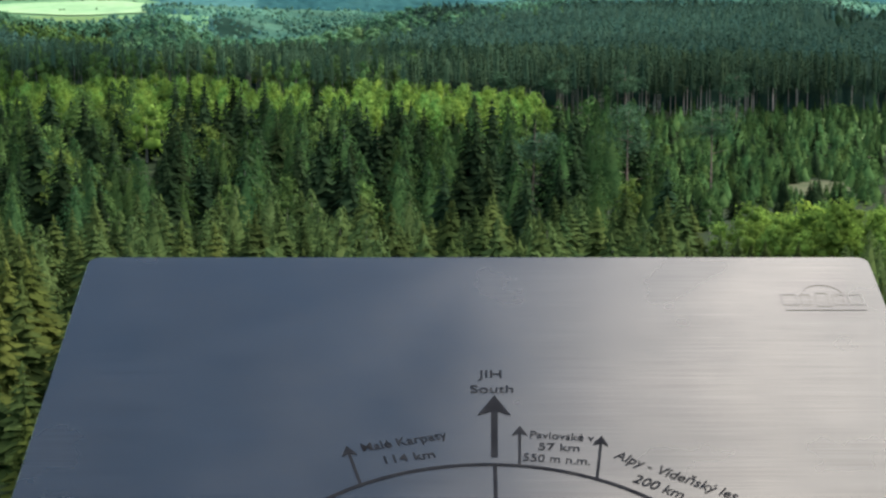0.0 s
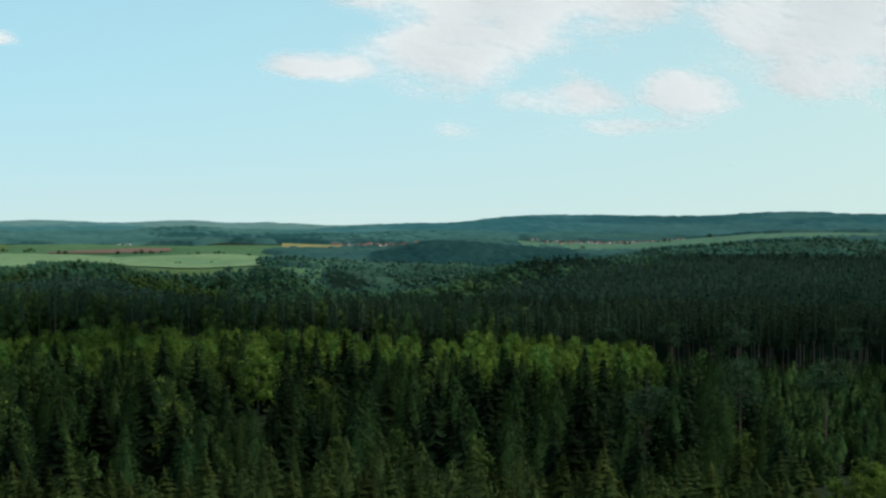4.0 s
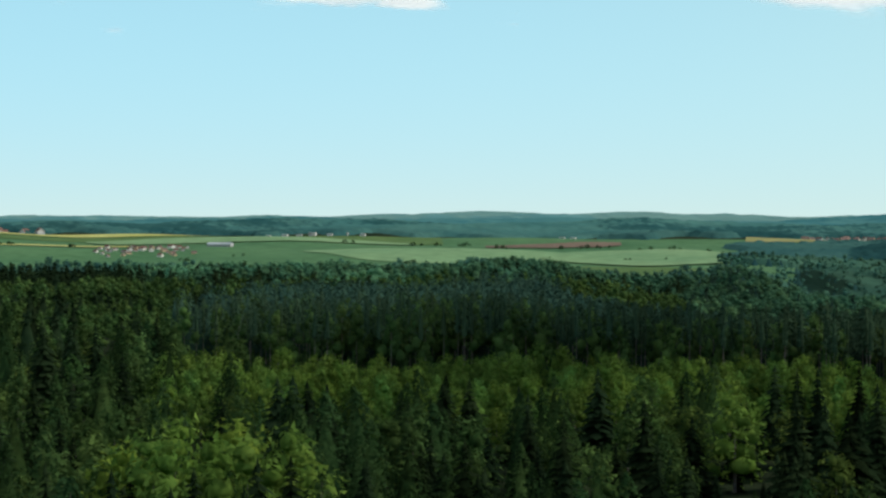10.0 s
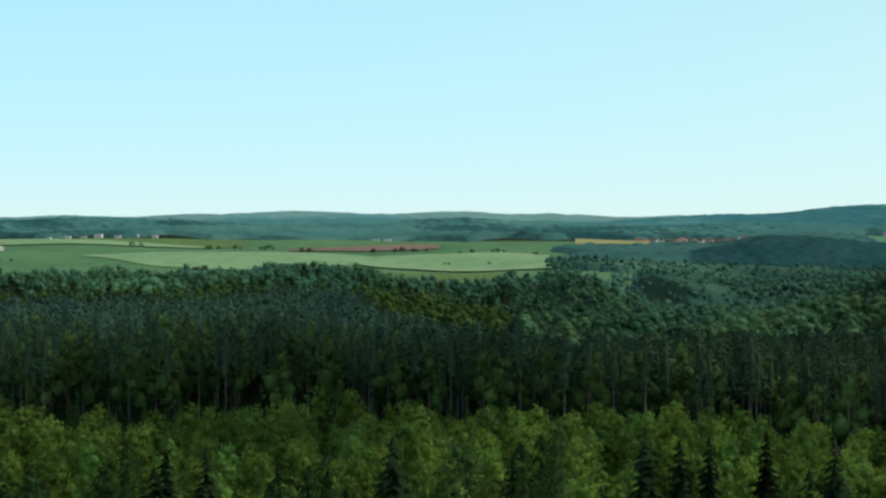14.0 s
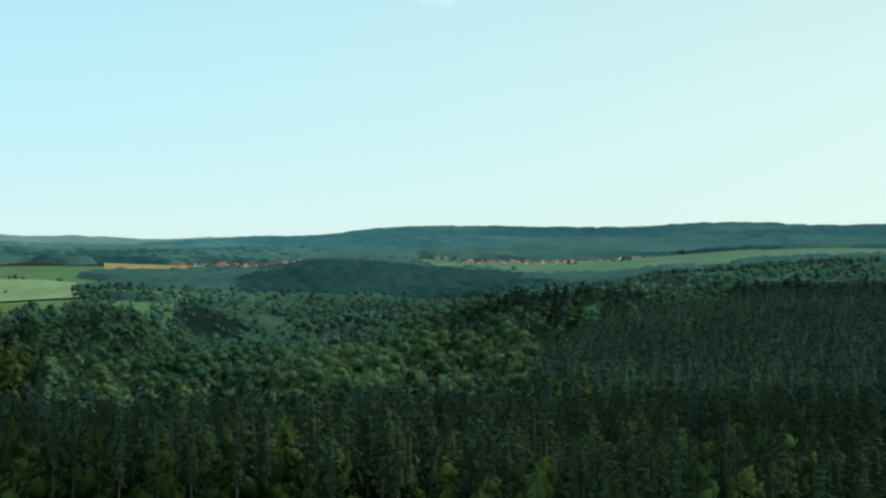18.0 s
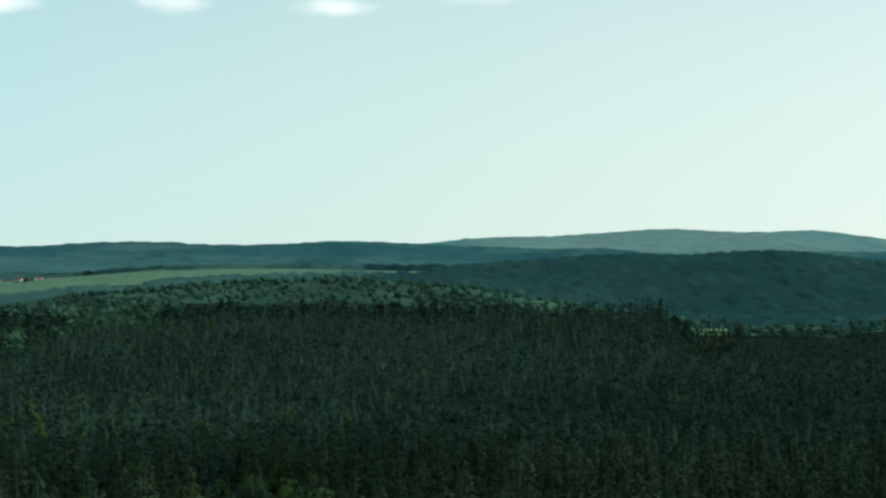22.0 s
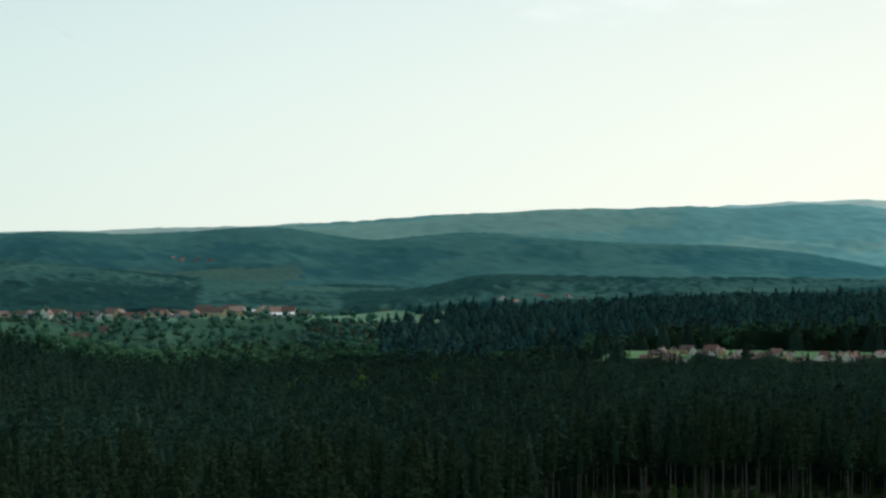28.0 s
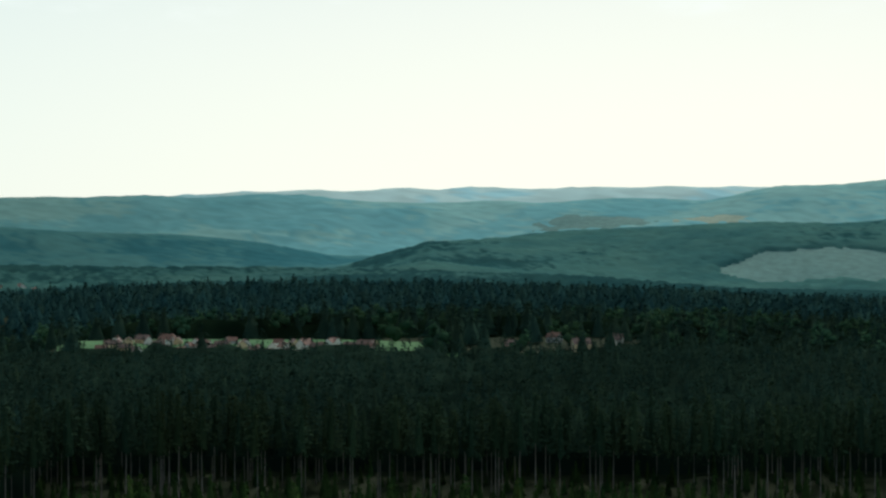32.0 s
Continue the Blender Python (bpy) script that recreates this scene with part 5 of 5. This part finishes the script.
def flat_strip(points, width, closed=False):
    """A thin flat line of that width through the points."""
    bm = bmesh.new()
    left, right = [], []
    for i, (x, y) in enumerate(points):
        x0, y0 = points[max(0, i - 1)]
        x1, y1 = points[min(len(points) - 1, i + 1)]
        d = Vector((x1 - x0, y1 - y0)).normalized() * width / 2
        left.append(bm.verts.new((x - d.y, y + d.x, 0.0004)))
        right.append(bm.verts.new((x + d.y, y - d.x, 0.0004)))
    for i in range(len(points) - 1):
        bm.faces.new((right[i], right[i + 1], left[i + 1], left[i]))
    return bm


def pointer(x0, y0, x1, y1, width, head):
    shaft = part("pointer", flat_strip([(x0, y0), (x1 - (x1 - x0) * 0.2, y1 - (y1 - y0) * 0.2)], width), M_INK, table, "black engraved arrow")
    bm = bmesh.new()
    d = Vector((x1 - x0, y1 - y0)).normalized()
    n = Vector((-d.y, d.x)) * head * 0.45
    tip = Vector((x1, y1))
    back = tip - d * head
    notch = tip - d * head * 0.75
    bm.faces.new([bm.verts.new((p.x, p.y, 0.0005)) for p in (tip, back + n, notch, back - n)])
    part("arrow_head", bm, M_INK, shaft)


CX, CY, CR = 0.002, -0.587, 0.209
part("dial_ring", flat_strip([(CX + CR * math.cos(radians(a)), CY + CR * math.sin(radians(a))) for a in range(0, 361, 4)], 0.0042), M_INK, table, "black engraved circle")
part("dial_line", flat_strip([(0.0085, -0.379), (0.004, -0.78)], 0.0034), M_INK, table)
letter("JIH", 0.0080, -0.2300, 0.0190, 0, 0.95)
letter("South", 0.0085, -0.2562, 0.0185, 0, 0.95)
pointer(0.0082, -0.3665, 0.0104, -0.2662, 0.0062, 0.034)
letter("Malé Karpaty", -0.0715, -0.3425, 0.0178, 16, 0.82)
letter("114 km", -0.0670, -0.3675, 0.0178, 13, 0.9)
pointer(-0.1064, -0.4114, -0.1221, -0.3493, 0.0026, 0.016)
letter("Pavlovské v.", 0.0700, -0.3345, 0.0165, -6, 0.75)
letter("57 km", 0.0655, -0.3520, 0.0165, -5, 0.9)
letter("550 m n.m.", 0.0625, -0.3705, 0.0165, -7, 0.80)
pointer(0.0299, -0.3773, 0.0320, -0.3170, 0.0026, 0.016)
letter("Alpy - Vídeňský les", 0.1640, -0.3950, 0.0178, -33, 0.85)
letter("200 km", 0.1480, -0.4120, 0.0178, -33, 0.9)
pointer(0.0959, -0.3979, 0.1043, -0.3331, 0.0026, 0.016)
part("inscription", box(0.020, 0.008, 0.0004, (0, 0, 0.0002)), M_INK, table, "black engraved lettering").matrix_basis = pose(-0.199, -0.4385, 0, 0, 0, 40)
# maker's mark: a raised plain shape with a line under it
def block_outline(w, h, rim):
    """A raised frame with an open middle."""
    bm = bmesh.new()
    outer = [(-w, -h), (w, -h), (w, h), (-w, h)]
    ring = []
    for z in (0.0, 0.0003):
        ring.append([bm.verts.new((x, y, z)) for x, y in outer])
        ring.append([bm.verts.new((x * (1 - rim / w), y * (1 - rim / h), z)) for x, y in outer])
    for k in range(4):
        n = (k + 1) % 4
        bm.faces.new((ring[2][k], ring[2][n], ring[3][n], ring[3][k]))
        bm.faces.new((ring[0][k], ring[0][n], ring[2][n], ring[2][k]))
        bm.faces.new((ring[1][n], ring[1][k], ring[3][k], ring[3][n]))
    return bm


for k, (w, h) in enumerate(((0.0085, 0.011), (0.0055, 0.011), (0.0075, 0.014), (0.0065, 0.011), (0.0080, 0.011))):
    part("emblem", block_outline(w, h, 0.0022), M_STEEL, table, "raised steel emblem").matrix_basis = pose(0.309 + k * 0.0165, -0.088, 0.0001)
part("emblem_arch", flat_strip([(0.343 + 0.022 * math.cos(radians(a)), -0.080 + 0.022 * math.sin(radians(a))) for a in range(0, 181, 15)], 0.003), M_STEEL, table)
part("emblem_line", box(0.080, 0.0035, 0.0006, (0.342, -0.108, 0.0002), 0.0002), M_STEEL, table)


# ---- houses ----
M_PLASTER = plain("pale_plaster", (0.62, 0.58, 0.50), (0.74, 0.71, 0.64), 0.3, 0.9)
M_OCHRE = plain("ochre_plaster", (0.52, 0.38, 0.22), (0.60, 0.46, 0.28), 0.3, 0.9)
M_GREYWALL = plain("grey_render", (0.36, 0.35, 0.33), (0.46, 0.45, 0.43), 0.3, 0.9)
M_TILES = plain("red_clay_tiles", (0.140, 0.088, 0.074), (0.205, 0.125, 0.102), 0.5, 0.8)
M_BROWNTILES = plain("brown_roof_tiles", (0.15, 0.075, 0.055), (0.22, 0.11, 0.08), 0.5, 0.8)
M_SHEET = plain("pale_sheet_roofing", (0.45, 0.47, 0.49), (0.58, 0.60, 0.62), 0.4, 0.5)
M_PANE = plain("dark_window_glass", (0.03, 0.035, 0.04), (0.05, 0.06, 0.07), 0.5, 0.15)


def gable_body(w, d, h, rise):
    """Walls of a house with a gable at each end."""
    bm = bmesh.new()
    pts = [(-w / 2, -0.8), (w / 2, -0.8), (w / 2, h), (0, h + rise), (-w / 2, h)]
    a = [bm.verts.new((x, -d / 2, z)) for x, z in pts]
    b = [bm.verts.new((x, d / 2, z)) for x, z in pts]
    bm.faces.new(a)
    bm.faces.new(b[::-1])
    for i in range(5):
        bm.faces.new((a[i], b[i], b[(i + 1) % 5], a[(i + 1) % 5]))
    bmesh.ops.recalc_face_normals(bm, faces=bm.faces)
    return bm


def roof_half(w, d, h, rise, side):
    """One pitched roof slope with overhang and thickness."""
    over, t = 0.5, 0.22
    ang = math.atan2(rise, w / 2)
    ln = math.hypot(w / 2, rise) + over
    m = Matrix.Translation((0, 0, h + rise + t * 0.6)) @ pose(0, 0, 0, 0, math.degrees(ang) * side, 0) @ Matrix.Translation((side * ln / 2, 0, 0))
    bm = bmesh.new()
    bmesh.ops.create_cube(bm, size=1.0, matrix=m @ Matrix.Diagonal((ln, d + 2 * over, t, 1)))
    return bm


def make_house(name, w, d, h, rise, wall, roof, label, flat=False, chimney=True):
    e = new(name)
    if flat:
        part("wall", box(w, d, h + 0.8, (0, 0, h / 2 - 0.4)), wall, e)
        part("roof", box(w + 0.5, d + 0.5, 0.3, (0, 0, h + 0.15)), roof, e)
    else:
        part("wall", gable_body(w, d, h, rise), wall, e)
        part("roof_slope", roof_half(w, d, h, rise, 1), roof, e)
        part("roof_slope", roof_half(w, d, h, rise, -1), roof, e)
        if chimney:
            part("chimney", box(0.7, 0.7, 1.8, (w * 0.12, d * 0.2, h + rise + 0.2)), M_BROWNTILES, e)
    n = max(2, int(d / 4.5))
    for s in (-1, 1):
        for k in range(n):
            for fl in range(1 if not flat else 3):
                part("window", box(0.12, 1.2, 1.3, (s * (w / 2 + 0.02), (k + 0.5) * d / n - d / 2, 1.7 + fl * 2.9)), M_PANE, e)
        for k in (-0.24, 0.24):
            part("window", box(1.2, 0.12, 1.3, (k * w, s * (d / 2 + 0.02), 1.7)), M_PANE, e)
    tagged(e, label, "house")
    return e


HOUSES = [
    make_house("house", 8.5, 11, 4.2, 4.2, M_PLASTER, M_TILES, "village house with pale plaster and red clay roof", chimney=True),
    make_house("house", 9.0, 13, 5.0, 4.0, M_OCHRE, M_TILES, "ochre village house with red clay roof"),
    make_house("house", 8.0, 10, 4.0, 3.6, M_GREYWALL, M_BROWNTILES, "grey village house with brown tiled roof"),
    make_house("house", 10.0, 12, 6.0, 4.4, M_PLASTER, M_BROWNTILES, "two-storey white house with brown tiled roof"),
]
BLOCK = make_house("apartment_block", 11, 26, 11.5, 0, M_PLASTER, M_SHEET, "white flat-roofed apartment block", flat=True)
HALL = make_house("farm_hall", 14, 40, 5.0, 2.2, M_GREYWALL, M_SHEET, "long grey farm hall with a pale sheet roof", chimney=False)


def land(ob, r, b, turn, k=1.0, first=False):
    x, y = polar(r, b)
    z = float(ground_height(np.array([x]), np.array([y]))[0])
    m = pose(x, y, z, 0, 0, turn)
    if first:
        ob.matrix_basis = m @ Matrix.Diagonal((k, k, k, 1))
        return ob
    c = copy_thing(ob, m)
    c.scale = (k, k, k)
    return c


USED = set()


def village(group, r0, r1, b0, b1, count, seed, k=1.0, white=0.2):
    """Houses scattered along a stretch of the land, facing this way and that."""
    rng = np.random.default_rng(seed)
    for i in range(count):
        src = HOUSES[int(rng.integers(0, 3)) if rng.random() > white else 3]
        r, b, turn, kk = rng.uniform(r0, r1), b0 + (i + rng.uniform(0.1, 0.9)) / count * (b1 - b0), rng.uniform(-80, 80), k * rng.uniform(0.85, 1.15)
        first = src.name not in USED
        USED.add(src.name)
        o = land(src, r, b, turn, kk, first)
        o["group"] = group


village("houses of the valley village", 850, 905, 43.2, 55.0, 46, 1, 0.52, 0.15)
village("houses of the valley village", 770, 800, 48.0, 50.0, 4, 2, 0.5)
village("houses among the pines", 578, 622, 64.6, 72.6, 48, 3, 0.30, 0.25)
village("houses among the pines", 590, 640, 74.5, 81.0, 6, 4, 0.36)
village("houses below the ridge", 885, 900, 60.5, 63.0, 6, 5, 0.45)
village("houses of the field village", 1110, 1150, 5.0, 10.5, 30, 6, 0.36)
village("houses of the slope village", 1178, 1212, 12.8, 19.5, 40, 7, 0.27, 0.25)
village("houses of the plateau village", 905, 975, -21.3, -17.6, 40, 8, 0.26, 0.25)
village("houses on the far plateau", 1118, 1150, -33.0, -22.0, 22, 9, 0.45, 0.6)
village("houses under the far hill", 1462, 1485, 51.0, 52.4, 8, 10, 0.28, 0.9)
village("houses under the far hill", 1500, 1540, 78.0, 82.0, 10, 11, 0.36, 0.7)
for i, (r, b, turn, k) in enumerate([(1128, -14.2, 60, 0.15), (1132, -13.6, 75, 0.17), (1126, -13.1, 85, 0.15), (1134, -12.6, 70, 0.2), (1128, -12.0, 80, 0.15), (1136, -11.4, 65, 0.15), (1130, -10.8, 75, 0.15), (1120, -3.6, 80, 0.16), (1121, -3.2, 60, 0.16)]):
    land(BLOCK, r, b, turn, k, i == 0)["group"] = "white blocks beside the fields"
for i, (r, b, turn, k) in enumerate([(985, -16.4, 80, 0.4), (870, 51.3, 60, 0.36), (876, 52.4, 70, 0.34), (880, 53.2, 50, 0.4), (860, 54.3, 80, 0.36)]):
    land(HALL, r, b, turn, k, i == 0)["group"] = "long halls at the village edge"
for h in HOUSES:
    if h.name not in USED:
        land(h, 880, 47.0, 20, 1.0, True)
# church-like tall white gable among the pine village
land(HOUSES[3], 600, 70.5, 68, 0.38)["group"] = "houses among the pines"

# ---- bushes and hedge trees on the fields ----
M_HEDGE = foliage("hedge_leaves", (0.030, 0.062, 0.026), (0.050, 0.090, 0.036), 8, 0.15)
bush_places = [(-3.6, 1003), (-2.9, 1005), (-2.2, 1001), (0.5, 990), (-0.6, 985), (1.6, 978), (2.6, 930), (-9.8, 845), (-8.9, 850), (-7.6, 842), (-6.0, 1010), (-7.2, 1040), (-8.3, 1045), (-9.0, 1044), (-5.2, 860), (-4.4, 865), (-1.5, 905), (0.4, 900), (-11.5, 1030), (-16.0, 900), (-18.4, 868), (-22, 990), (-24, 1005), (-26, 930), (13.5, 1130), (15.2, 1120), (16.8, 1138), (18.4, 1128), (20.0, 1140)]
rng = np.random.default_rng(77)
px, py = [], []
for b, r in bush_places:
    for k in range(int(rng.integers(2, 5))):
        x, y = polar(r + rng.uniform(-3, 3), b + rng.uniform(-0.28, 0.28))
        px.append(x)
        py.append(y)
px, py = np.array(px), np.array(py)
plant([tree_thing("field_bush", c, M_HEDGE, 5.0, 1.6, 0.5, 0.12, M_GREYBARK, "dark rounded bush on the open field", 120 + i, "bush") for i, c in enumerate(T_OAK)], px, py, rng.uniform(0.35, 0.8, len(px)), 78, "bushes on the fields")
